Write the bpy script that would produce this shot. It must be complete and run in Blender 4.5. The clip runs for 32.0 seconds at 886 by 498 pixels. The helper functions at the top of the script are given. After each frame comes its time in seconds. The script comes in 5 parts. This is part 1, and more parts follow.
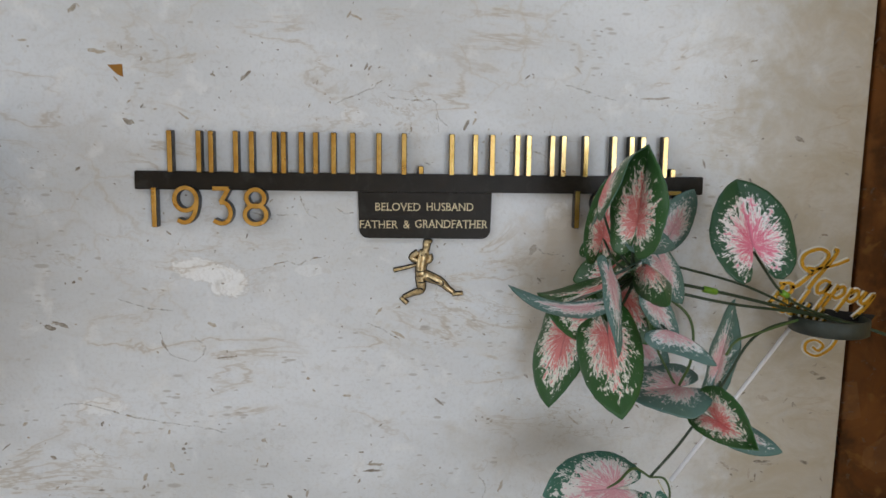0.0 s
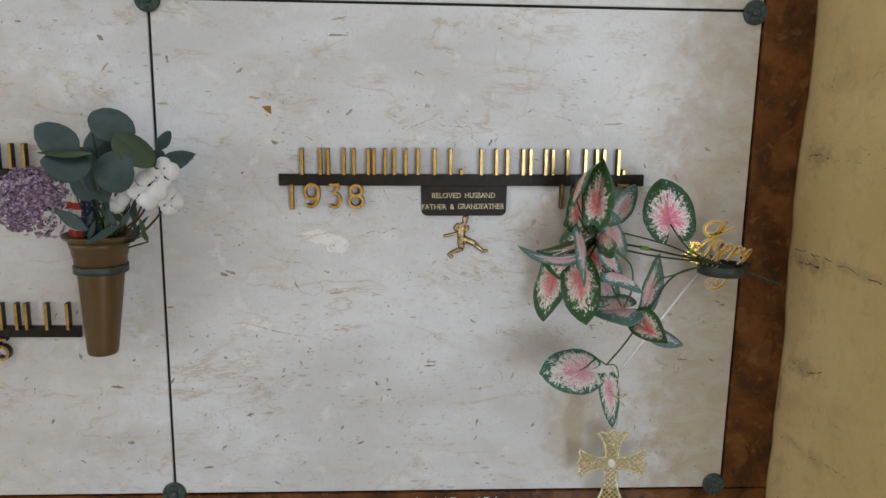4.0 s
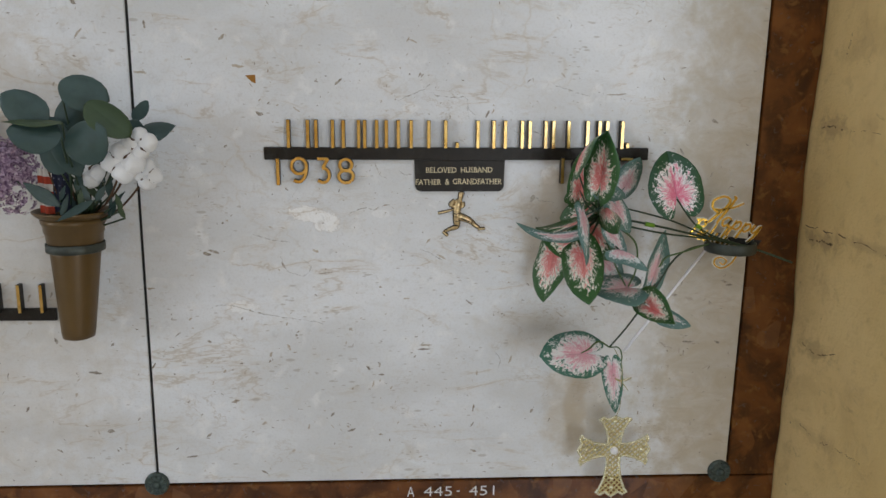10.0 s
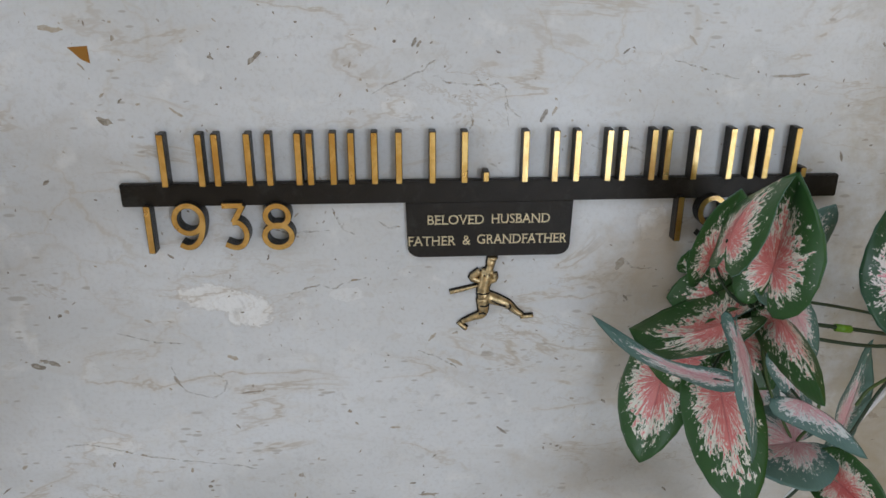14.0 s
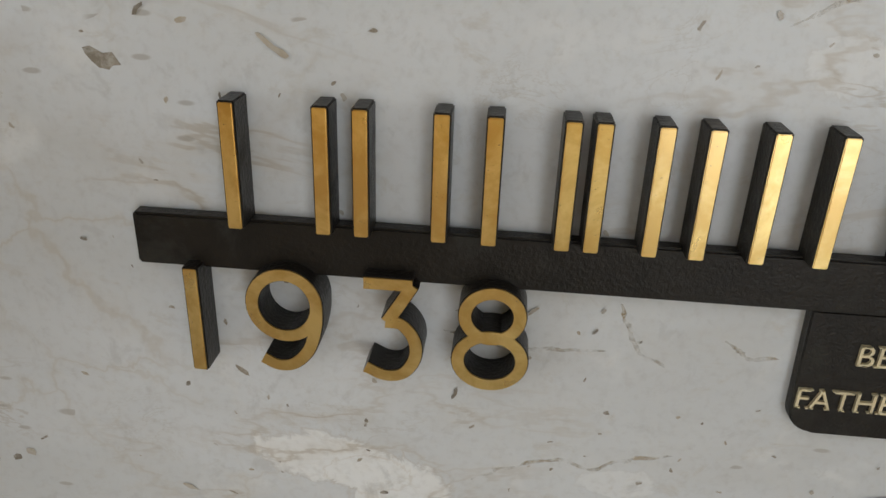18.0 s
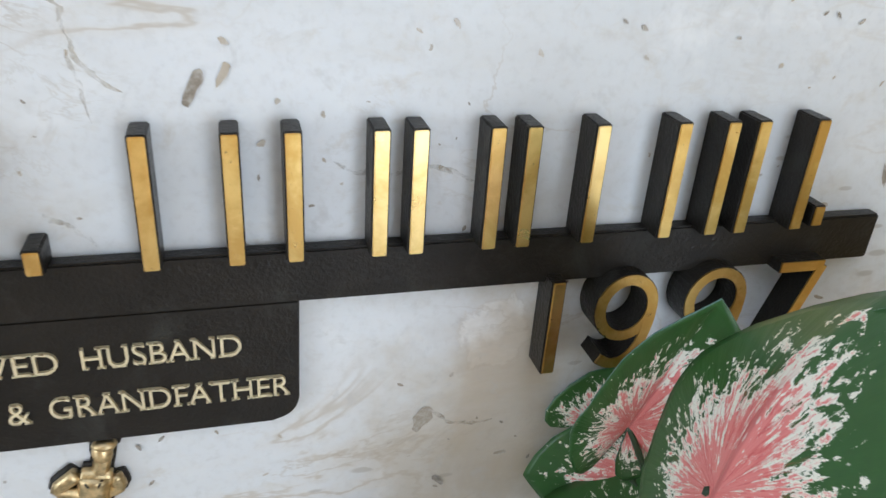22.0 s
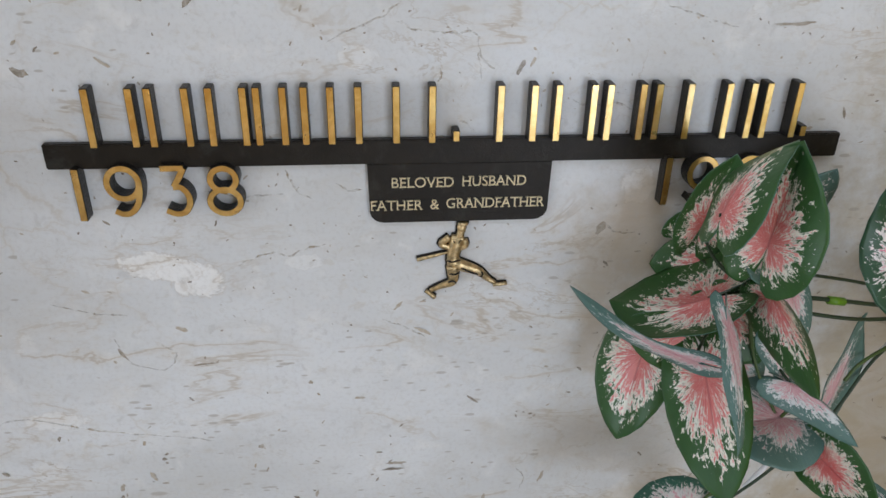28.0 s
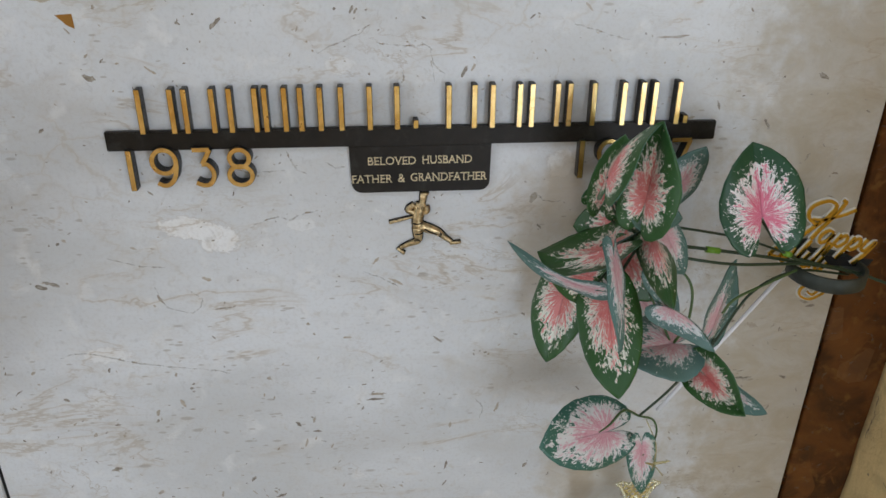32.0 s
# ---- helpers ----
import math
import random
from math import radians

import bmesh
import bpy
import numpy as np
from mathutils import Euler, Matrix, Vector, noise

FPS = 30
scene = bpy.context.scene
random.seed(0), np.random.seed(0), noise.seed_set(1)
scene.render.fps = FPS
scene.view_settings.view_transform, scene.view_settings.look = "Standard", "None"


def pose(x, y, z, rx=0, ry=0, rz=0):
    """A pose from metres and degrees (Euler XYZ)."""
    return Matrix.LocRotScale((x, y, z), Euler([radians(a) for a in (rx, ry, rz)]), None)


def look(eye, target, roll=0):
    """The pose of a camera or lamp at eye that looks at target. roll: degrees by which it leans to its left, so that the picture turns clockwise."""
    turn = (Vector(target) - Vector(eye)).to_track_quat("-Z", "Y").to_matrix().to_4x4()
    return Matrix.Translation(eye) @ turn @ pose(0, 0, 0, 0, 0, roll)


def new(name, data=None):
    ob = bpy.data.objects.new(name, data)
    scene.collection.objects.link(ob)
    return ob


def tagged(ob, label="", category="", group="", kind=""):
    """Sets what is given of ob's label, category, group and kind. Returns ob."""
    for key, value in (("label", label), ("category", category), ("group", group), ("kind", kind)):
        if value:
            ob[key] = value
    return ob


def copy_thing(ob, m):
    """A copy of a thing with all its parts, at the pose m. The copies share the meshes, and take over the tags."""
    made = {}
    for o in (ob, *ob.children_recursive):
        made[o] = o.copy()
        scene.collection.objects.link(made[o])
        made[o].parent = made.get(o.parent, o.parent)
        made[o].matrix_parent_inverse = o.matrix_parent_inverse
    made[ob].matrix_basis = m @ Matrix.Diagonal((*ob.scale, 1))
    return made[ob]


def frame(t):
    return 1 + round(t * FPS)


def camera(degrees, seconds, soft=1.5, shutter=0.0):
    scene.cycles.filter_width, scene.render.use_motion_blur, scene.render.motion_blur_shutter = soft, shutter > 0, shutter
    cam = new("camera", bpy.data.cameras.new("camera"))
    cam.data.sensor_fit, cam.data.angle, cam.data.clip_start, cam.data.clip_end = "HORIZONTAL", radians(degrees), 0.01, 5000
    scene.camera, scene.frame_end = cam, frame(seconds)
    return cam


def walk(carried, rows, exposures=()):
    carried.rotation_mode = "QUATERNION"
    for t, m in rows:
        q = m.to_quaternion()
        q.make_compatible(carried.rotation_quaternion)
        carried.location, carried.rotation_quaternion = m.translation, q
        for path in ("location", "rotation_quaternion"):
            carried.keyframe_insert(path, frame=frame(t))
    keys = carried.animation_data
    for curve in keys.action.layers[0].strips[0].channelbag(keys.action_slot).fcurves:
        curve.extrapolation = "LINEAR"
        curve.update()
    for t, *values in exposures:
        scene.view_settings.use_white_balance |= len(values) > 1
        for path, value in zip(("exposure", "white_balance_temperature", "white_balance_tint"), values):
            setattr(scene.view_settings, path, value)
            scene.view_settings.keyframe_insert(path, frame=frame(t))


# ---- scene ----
Z0 = 1.40  # height of the name rail's upper edge above the floor

cam = camera(60.52, 32.0, soft=1.5, shutter=0.3)

# seconds, place, then yaw, pitch and lean in degrees
PATH = [
    (0.0, 0.2768, -0.8086, 1.4317, -3.13, -7.66, 1.22),
    (0.3, 0.2705, -0.8664, 1.4402, -3.63, -7.30, 1.01),
    (0.5, 0.2506, -0.9309, 1.4517, -4.76, -7.44, 1.19),
    (0.7, 0.2541, -1.0051, 1.4770, -4.10, -8.57, 1.21),
    (1.0, 0.2131, -1.1492, 1.4924, -5.13, -9.01, 1.31),
    (1.2, 0.2331, -1.2053, 1.5590, -3.85, -12.12, 1.44),
    (1.5, 0.1959, -1.2344, 1.5205, -4.97, -10.31, 1.38),
    (2.0, 0.1954, -1.2455, 1.5249, -3.74, -11.34, 0.98),
    (2.5, 0.1993, -1.2481, 1.5209, -3.24, -11.84, 0.96),
    (3.0, 0.2023, -1.2500, 1.5126, -2.91, -11.59, 0.80),
    (3.5, 0.1996, -1.2477, 1.5190, -2.99, -10.89, 0.79),
    (5.5, 0.2000, -1.2402, 1.5170, -3.57, -11.43, 1.05),
    (6.0, 0.1953, -1.2456, 1.5131, -3.74, -11.31, 0.83),
    (6.5, 0.2012, -1.2463, 1.5211, -3.62, -11.60, 0.98),
    (7.0, 0.2035, -1.2418, 1.5196, -3.74, -11.66, 0.99),
    (7.5, 0.1985, -1.2419, 1.5185, -4.06, -11.59, 1.04),
    (8.0, 0.1990, -1.2354, 1.5176, -4.19, -11.64, 1.09),
    (8.5, 0.1999, -1.2238, 1.5098, -4.18, -11.63, 1.13),
    (9.0, 0.2052, -1.2093, 1.4991, -3.96, -11.64, 0.97),
    (9.5, 0.2014, -1.1993, 1.4967, -3.97, -11.97, 1.01),
    (10.0, 0.1994, -1.1880, 1.4892, -3.73, -11.78, 0.85),
    (10.3, 0.1973, -1.1663, 1.5390, -4.11, -12.71, 0.28),
    (10.5, 0.1982, -1.1491, 1.5936, -5.25, -12.71, 0.15),
    (10.7, 0.1967, -1.1378, 1.6630, -5.10, -13.91, -0.02),
    (11.0, 0.1685, -1.1054, 1.7728, -6.35, -18.00, 0.07),
    (11.2, 0.1797, -1.0649, 1.7635, -6.68, -18.79, -0.61),
    (11.5, 0.2060, -0.9475, 1.7615, -7.33, -22.70, 0.33),
    (11.7, 0.2487, -0.8554, 1.7295, -6.47, -24.36, 0.40),
    (12.0, 0.2585, -0.7629, 1.6473, -6.82, -24.85, 0.36),
    (12.5, 0.2377, -0.6729, 1.5797, -6.14, -24.07, 0.34),
    (13.0, 0.2112, -0.6246, 1.5824, -4.57, -22.48, 0.36),
    (13.5, 0.2201, -0.6098, 1.5782, -3.74, -21.34, 0.57),
    (15.5, 0.2098, -0.6061, 1.5918, -5.90, -22.21, 1.75),
    (16.0, 0.1827, -0.5958, 1.6309, -6.82, -22.42, 1.64),
    (16.3, 0.1545, -0.5594, 1.6378, -7.94, -20.32, 1.50),
    (16.5, 0.1230, -0.5007, 1.6423, -8.10, -22.96, 3.61),
    (16.7, 0.1276, -0.4544, 1.6013, -2.85, -22.36, 2.73),
    (17.0, 0.1208, -0.3815, 1.5547, -0.57, -23.43, 3.22),
    (17.2, 0.1323, -0.3324, 1.5329, 0.39, -23.64, 2.88),
    (17.5, 0.1425, -0.2682, 1.5221, 2.51, -24.19, 2.80),
    (17.7, 0.1328, -0.2475, 1.5165, 3.60, -24.79, 2.77),
    (18.0, 0.1230, -0.2347, 1.5030, 4.17, -25.10, 2.61),
    (18.5, 0.1344, -0.2324, 1.5027, 3.57, -26.20, 2.34),
    (19.0, 0.1693, -0.2205, 1.5077, 1.67, -27.30, 1.69),
    (19.5, 0.2101, -0.2162, 1.5064, -0.89, -28.14, 1.56),
    (20.0, 0.2547, -0.2112, 1.5045, -3.82, -28.70, 1.57),
    (20.5, 0.3084, -0.2096, 1.5083, -6.44, -28.55, 1.50),
    (21.0, 0.3442, -0.2037, 1.5037, -10.18, -28.86, 2.38),
    (21.5, 0.3633, -0.2050, 1.5052, -13.72, -28.04, 4.08),
    (22.0, 0.3537, -0.2257, 1.5173, -16.73, -26.91, 4.43),
    (22.5, 0.3213, -0.2782, 1.5485, -17.29, -28.04, 5.36),
    (22.7, 0.3094, -0.3153, 1.5585, -15.70, -27.44, 4.77),
    (23.0, 0.2882, -0.3729, 1.5690, -12.33, -27.17, 3.96),
    (23.2, 0.2682, -0.4187, 1.5771, -10.77, -25.91, 3.08),
    (23.5, 0.2477, -0.4633, 1.5939, -7.43, -26.03, 3.03),
    (24.0, 0.2253, -0.5298, 1.6017, -5.90, -26.59, 2.77),
    (24.5, 0.2352, -0.5552, 1.5988, -5.16, -26.11, 2.44),
    (26.5, 0.2269, -0.5503, 1.5935, -6.19, -26.84, 1.94),
    (27.0, 0.2270, -0.5522, 1.5945, -6.10, -27.09, 1.56),
    (27.5, 0.2309, -0.5501, 1.5942, -5.88, -27.33, 1.55),
    (28.0, 0.2313, -0.5415, 1.5931, -6.14, -27.72, 1.62),
    (28.5, 0.2278, -0.5390, 1.5954, -6.26, -27.86, 1.47),
    (29.0, 0.2205, -0.5370, 1.5966, -6.55, -27.96, 2.32),
    (29.5, 0.2259, -0.5729, 1.6056, -6.13, -27.80, 2.07),
    (30.0, 0.2241, -0.6196, 1.6157, -6.02, -27.51, 1.07),
    (30.2, 0.2043, -0.6425, 1.6128, -7.48, -27.26, 1.42),
    (30.5, 0.2150, -0.6844, 1.6376, -5.67, -26.50, 0.76),
    (31.0, 0.2312, -0.7267, 1.6415, -5.68, -26.49, 0.51),
    (31.5, 0.2664, -0.7361, 1.6239, -5.14, -26.04, 1.21),
    (32.0, 0.2614, -0.7241, 1.6223, -5.00, -26.12, 0.79),
]


def heading(x, y, z, yaw, pitch, lean):
    a, p = radians(yaw), radians(pitch)
    ahead = Vector((-math.sin(a) * math.cos(p), math.cos(a) * math.cos(p), math.sin(p)))
    eye = Vector((x, y, z))
    return look(eye, eye + ahead, lean)


# seconds, stops, kelvin, tint
EXPOSURES = [(0, 0.05, 6590, 13.3), (2, 0.14, 6650, 13.5), (3, 0.03, 6730, 13.5), (9, 0.04, 6730, 13.5), (11, 0.0, 6550, 12), (12, 0.0, 6450, 11.6), (13, -0.05, 6450, 12.5), (16, -0.03, 6480, 13.6),
             (16.7, -0.14, 6550, 13), (18, -0.13, 7100, 11.9), (19, 0.08, 6820, 12.6), (20, 0.28, 6680, 13.7), (21, 0.50, 6400, 12.5), (22, 0.70, 6250, 11.5), (23, 0.54, 6350, 13), (24, 0.36, 6450, 14.4),
             (27, 0.18, 6450, 14.4), (28, 0.17, 6450, 14.4), (30, 0.10, 6480, 13.6), (32, 0.05, 6500, 12.8)]
walk(cam, [(t, heading(*row)) for t, *row in PATH], EXPOSURES)

# ---- light: an open doorway behind, a skylight above ----
world = bpy.data.worlds.new("world")
scene.world = world
world.use_nodes = True
wn = world.node_tree.nodes
sky = wn.new("ShaderNodeTexSky")
sky.sky_type, sky.sun_disc = "NISHITA", False
sky.sun_elevation, sky.sun_rotation = radians(48), radians(14)
wn["Background"].inputs["Strength"].default_value = 0.12
world.node_tree.links.new(sky.outputs[0], wn["Background"].inputs["Color"])
sun_data = bpy.data.lights.new("sun", "SUN")
sun_data.energy, sun_data.angle, sun_data.color = 3.0, radians(0.5), (1, 0.95, 0.87)
sun = new("sun", sun_data)
sun.matrix_world = look((3, 12, 14), (0, 0, 0))


def opening_lamp(name, place, target, sx, sy, watts, colour):
    d = bpy.data.lights.new(name, "AREA")
    d.shape, d.size, d.size_y, d.energy, d.color = "RECTANGLE", sx, sy, watts, colour
    ob = new(name, d)
    ob.matrix_world = look(place, target)
    return ob


opening_lamp("doorway_daylight", (1.75, -4.02, 1.2), (1.75, 0, 1.2), 1.5, 2.3, 45, (0.78, 0.885, 1.0))
opening_lamp("skylight_daylight", (0.0, -1.7, 3.22), (0.0, -1.7, 0), 2.2, 1.6, 11.5, (0.84, 0.925, 1.0))
opening_lamp("window_daylight", (-3.12, -2.1, 1.65), (0, -2.1, 1.65), 2.4, 2.1, 37, (0.80, 0.90, 1.0))


# ---- materials ----
class Nodes:
    """A short hand for node materials."""

    def __init__(self, name, rough=0.5, metal=0.0):
        self.mat = bpy.data.materials.new(name)
        self.mat.use_nodes = True
        self.t = self.mat.node_tree
        self.b = self.t.nodes["Principled BSDF"]
        self.b.inputs["Roughness"].default_value, self.b.inputs["Metallic"].default_value = rough, metal
        self.geo = self.add("ShaderNodeTexCoord").outputs["Object"]

    def add(self, kind, operation="", uv_map="", feature="", data_type="", interpolation="", clamp=False):
        n = self.t.nodes.new(kind)
        if operation:
            n.operation = operation
        if uv_map:
            n.uv_map = uv_map
        if feature:
            n.feature = feature
        if data_type:
            n.data_type = data_type
        if interpolation:
            n.interpolation_type = interpolation
        if clamp:
            n.use_clamp = True
        return n

    def link(self, a, b):
        if isinstance(a, bpy.types.NodeSocket):
            self.t.links.new(a, b)
        else:
            b.default_value = (*a, 1) if isinstance(a, tuple) and len(a) == 3 and b.type == "RGBA" else a

    def math(self, op, a, b=0.0, c=None, clamp=False):
        n = self.add("ShaderNodeMath", operation=op, clamp=clamp)
        self.link(a, n.inputs[0]), self.link(b, n.inputs[1])
        if c is not None:
            self.link(c, n.inputs[2])
        return n.outputs[0]

    def mapped(self, scale=(1, 1, 1), rot=(0, 0, 0), loc=(0, 0, 0), src=None):
        n = self.add("ShaderNodeMapping")
        self.link(src or self.geo, n.inputs[0])
        n.inputs["Scale"].default_value, n.inputs["Rotation"].default_value, n.inputs["Location"].default_value = scale, rot, loc
        return n.outputs[0]

    def noise(self, scale, detail=3, rough=0.5, distort=0.0, src=None):
        n = self.add("ShaderNodeTexNoise")
        self.link(src or self.geo, n.inputs["Vector"])
        for k, v in (("Scale", scale), ("Detail", detail), ("Roughness", rough), ("Distortion", distort)):
            n.inputs[k].default_value = v
        return n.outputs["Fac"]

    def voronoi(self, scale, feature="F1", src=None):
        n = self.add("ShaderNodeTexVoronoi", feature=feature)
        self.link(src or self.geo, n.inputs["Vector"])
        n.inputs["Scale"].default_value = scale
        return n

    def step(self, v, lo, hi):
        n = self.add("ShaderNodeMapRange", interpolation="SMOOTHSTEP")
        self.link(v, n.inputs["Value"])
        n.inputs["From Min"].default_value, n.inputs["From Max"].default_value = lo, hi
        return n.outputs["Result"]

    def mix(self, f, a, b):
        n = self.add("ShaderNodeMix", data_type="RGBA")
        self.link(f, n.inputs["Factor"]), self.link(a, n.inputs["A"]), self.link(b, n.inputs["B"])
        return n.outputs["Result"]

    def line(self, v, width, centre=0.5):
        return self.step(self.math("ABSOLUTE", self.math("SUBTRACT", v, centre)), width, 0.0)

    def bump(self, h, strength=0.3, dist=0.001):
        n = self.add("ShaderNodeBump")
        n.inputs["Strength"].default_value, n.inputs["Distance"].default_value = strength, dist
        self.link(h, n.inputs["Height"])
        self.link(n.outputs[0], self.b.inputs["Normal"])

    def done(self, colour, rough=None):
        self.link(colour, self.b.inputs["Base Color"])
        if rough is not None:
            self.link(rough, self.b.inputs["Roughness"])
        return self.mat


def blot(m, x, z, rx, rz, wobble):
    """A soft patch of the wall round (x, z)."""
    p = m.mapped(scale=(1 / rx, 0, 1 / rz), loc=(-x / rx, 0, -z / rz))
    n = m.add("ShaderNodeVectorMath", operation="LENGTH")
    m.link(p, n.inputs[0])
    return m.step(m.math("ADD", n.outputs["Value"], wobble), 1.35, 0.75)


def patch_distance(m, x, z, rx, rz, wobble):
    p = m.mapped(scale=(1 / rx, 0, 1 / rz), loc=(-x / rx, 0, -z / rz))
    n = m.add("ShaderNodeVectorMath", operation="LENGTH")
    m.link(p, n.inputs[0])
    return m.math("ADD", n.outputs["Value"], wobble)


def marble_material():
    m = Nodes("pale_marble", 0.36)
    flat = m.mapped(scale=(1, 1, 2.3))
    c = m.mix(m.step(m.noise(3.2, 4, src=flat), 0.35, 0.68), (0.650, 0.655, 0.650), (0.785, 0.798, 0.808))
    c = m.mix(m.math("MULTIPLY", m.step(m.noise(11, 5, 0.62, 0.8, flat), 0.50, 0.74), 0.40), c, (0.60, 0.575, 0.53))
    c = m.mix(m.math("MULTIPLY", m.step(m.noise(24, 4, 0.55, 0.3, m.mapped(loc=(3, 1, 7))), 0.56, 0.70), 0.6), c, (0.83, 0.825, 0.81))
    wob = m.math("MULTIPLY", m.math("SUBTRACT", m.noise(34, 4, 0.6), 0.5), 1.5)
    ragged = m.math("MULTIPLY", m.math("SUBTRACT", m.noise(62, 6, 0.7, 0.8), 0.5), 2.1)
    for x, z, rx, rz, much in ((0.062, -0.1015, 0.021, 0.0105, 0.95), (0.0935, -0.117, 0.0175, 0.0125, 0.95), (0.080, -0.110, 0.013, 0.007, 0.9), (0.445, -0.040, 0.012, 0.013, 0.7), (-0.045, -0.254, 0.024, 0.008, 0.6), (0.178, -0.102, 0.014, 0.006, 0.35), (0.225, 0.062, 0.012, 0.007, 0.4)):
        far = patch_distance(m, x, Z0 + z, rx, rz, ragged)
        c = m.mix(m.math("MULTIPLY", m.step(far, 1.22, 0.98), much), c, (0.92, 0.915, 0.90))
        c = m.mix(m.math("MULTIPLY", m.line(far, 0.10, 1.2), 0.22 * much), c, (0.52, 0.40, 0.26))
    tint = m.math("MAXIMUM", m.math("MULTIPLY", blot(m, 0.455, Z0 - 0.12, 0.055, 0.10, wob), 1.0), blot(m, 0.51, Z0 - 0.44, 0.055, 0.09, wob))
    tint = m.math("MAXIMUM", tint, m.math("MULTIPLY", blot(m, 0.56, Z0 - 0.30, 0.2, 0.05, wob), 0.5))
    # beside the pier: beige stone tone with the pier's shade mixed into it
    tint = m.math("MAXIMUM", tint, m.math("MULTIPLY", blot(m, 0.79, Z0 - 0.26, 0.15, 0.48, wob), 1.0))
    tint = m.math("MAXIMUM", tint, m.math("MULTIPLY", blot(m, -0.45, Z0 - 0.20, 0.20, 0.40, wob), 0.6))
    uneven = m.math("MULTIPLY_ADD", m.step(m.noise(15, 6, 0.68, 0.8, m.mapped(scale=(1, 1, 1.6), loc=(5, 5, 2))), 0.30, 0.68), 0.55, 0.45)
    c = m.mix(m.math("MULTIPLY", m.math("MULTIPLY", tint, uneven), 0.54), c, (0.48, 0.375, 0.225))
    for x, z, rx, rz, much in ((0.504, -0.435, 0.018, 0.060, 0.38), (0.452, -0.085, 0.022, 0.05, 0.35), (0.44, -0.19, 0.03, 0.03, 0.25)):
        c = m.mix(m.math("MULTIPLY", blot(m, x, Z0 + z, rx, rz, wob), much), c, (0.40, 0.28, 0.13))
    # broader second layer of that beige tone and painted pier shade
    c = m.mix(m.math("MULTIPLY", m.math("MULTIPLY", blot(m, 0.80, Z0 - 0.14, 0.17, 0.62, wob), uneven), 0.54), c, (0.45, 0.38, 0.245))
    wander = m.mapped(scale=(1, 1, 3.2), rot=(0, 0.12, 0), loc=(1, 4, 2))
    vein = m.math("MULTIPLY", m.line(m.noise(4.2, 6, 0.58, 0.5, wander), 0.014), m.step(m.noise(7, 3), 0.44, 0.64))
    soft = m.math("MULTIPLY", m.line(m.noise(4.2, 6, 0.58, 0.5, wander), 0.055), m.step(m.noise(7, 3), 0.44, 0.64))
    c = m.mix(m.math("MULTIPLY", soft, 0.22), c, (0.62, 0.52, 0.385))
    c = m.mix(m.math("MULTIPLY", vein, 0.50), c, (0.44, 0.35, 0.24))
    wander = m.mapped(scale=(1, 1, 2.0), loc=(8, 3, 5))
    vein = m.math("MULTIPLY", m.line(m.noise(11.0, 6, 0.62, 0.6, wander), 0.014), m.step(m.noise(6, 2, src=m.mapped(loc=(4, 4, 4))), 0.54, 0.66))
    c = m.mix(m.math("MULTIPLY", vein, 0.48), c, (0.42, 0.34, 0.24))
    wander = m.mapped(scale=(1, 1, 1.7), rot=(0, 0.3, 0), loc=(2, 7, 3))
    vein = m.math("MULTIPLY", m.line(m.noise(26.0, 6, 0.66, 1.2, wander), 0.015), m.step(m.noise(15, 3, src=m.mapped(loc=(1, 4, 9))), 0.52, 0.66))
    c = m.mix(m.math("MULTIPLY", vein, 0.3), c, (0.46, 0.40, 0.31))
    shove = m.add("ShaderNodeTexNoise")
    shove.inputs["Scale"].default_value, shove.inputs["Detail"].default_value, shove.inputs["Roughness"].default_value = 16, 5, 0.62
    m.link(m.geo, shove.inputs["Vector"])
    bent = m.add("ShaderNodeVectorMath", operation="MULTIPLY_ADD")
    m.link(shove.outputs["Color"], bent.inputs[0])
    bent.inputs[1].default_value = (0.07, 0.0, 0.07)
    m.link(m.geo, bent.inputs[2])
    web = m.voronoi(13, "DISTANCE_TO_EDGE", m.mapped(scale=(1, 0.2, 1.5), loc=(0.4, 0, 0.3), src=bent.outputs[0])).outputs["Distance"]
    here = m.step(m.noise(5.5, 4, 0.6, src=m.mapped(loc=(7, 2, 4))), 0.50, 0.66)
    c = m.mix(m.math("MULTIPLY", m.math("MULTIPLY", m.step(web, 0.075, 0.0), here), 0.22), c, (0.62, 0.56, 0.47))
    c = m.mix(m.math("MULTIPLY", m.math("MULTIPLY", m.step(web, 0.022, 0.0), here), 0.30), c, (0.50, 0.42, 0.31))
    many = m.step(m.noise(7.5, 3, src=m.mapped(loc=(2, 9, 1))), 0.42, 0.68)
    for scale, turn, least in ((95, 0.45, 1.06), (150, -0.7, 1.03), (60, 0.9, 1.08)):
        dash = m.voronoi(scale, src=m.mapped(scale=(0.5, 1, 1.6), rot=(0, turn, 0)))
        dash = m.math("MULTIPLY", m.step(dash.outputs["Distance"], 0.30, 0.16), m.math("GREATER_THAN", m.math("ADD", dash.outputs["Color"], m.math("MULTIPLY", many, 0.24)), least))
        c = m.mix(m.math("MULTIPLY", dash, 0.5), c, (0.36, 0.31, 0.25))
    smudge = m.step(m.noise(46, 5, 0.7, 0.5, m.mapped(scale=(1, 1, 1.5), loc=(6, 2, 8))), 0.56, 0.72)
    c = m.mix(m.math("MULTIPLY", smudge, 0.46), c, (0.57, 0.52, 0.44))
    cloud = m.step(m.noise(75, 4, 0.65, 0.4, m.mapped(loc=(9, 9, 4))), 0.58, 0.70)
    c = m.mix(m.math("MULTIPLY", cloud, 0.35), c, (0.52, 0.51, 0.49))
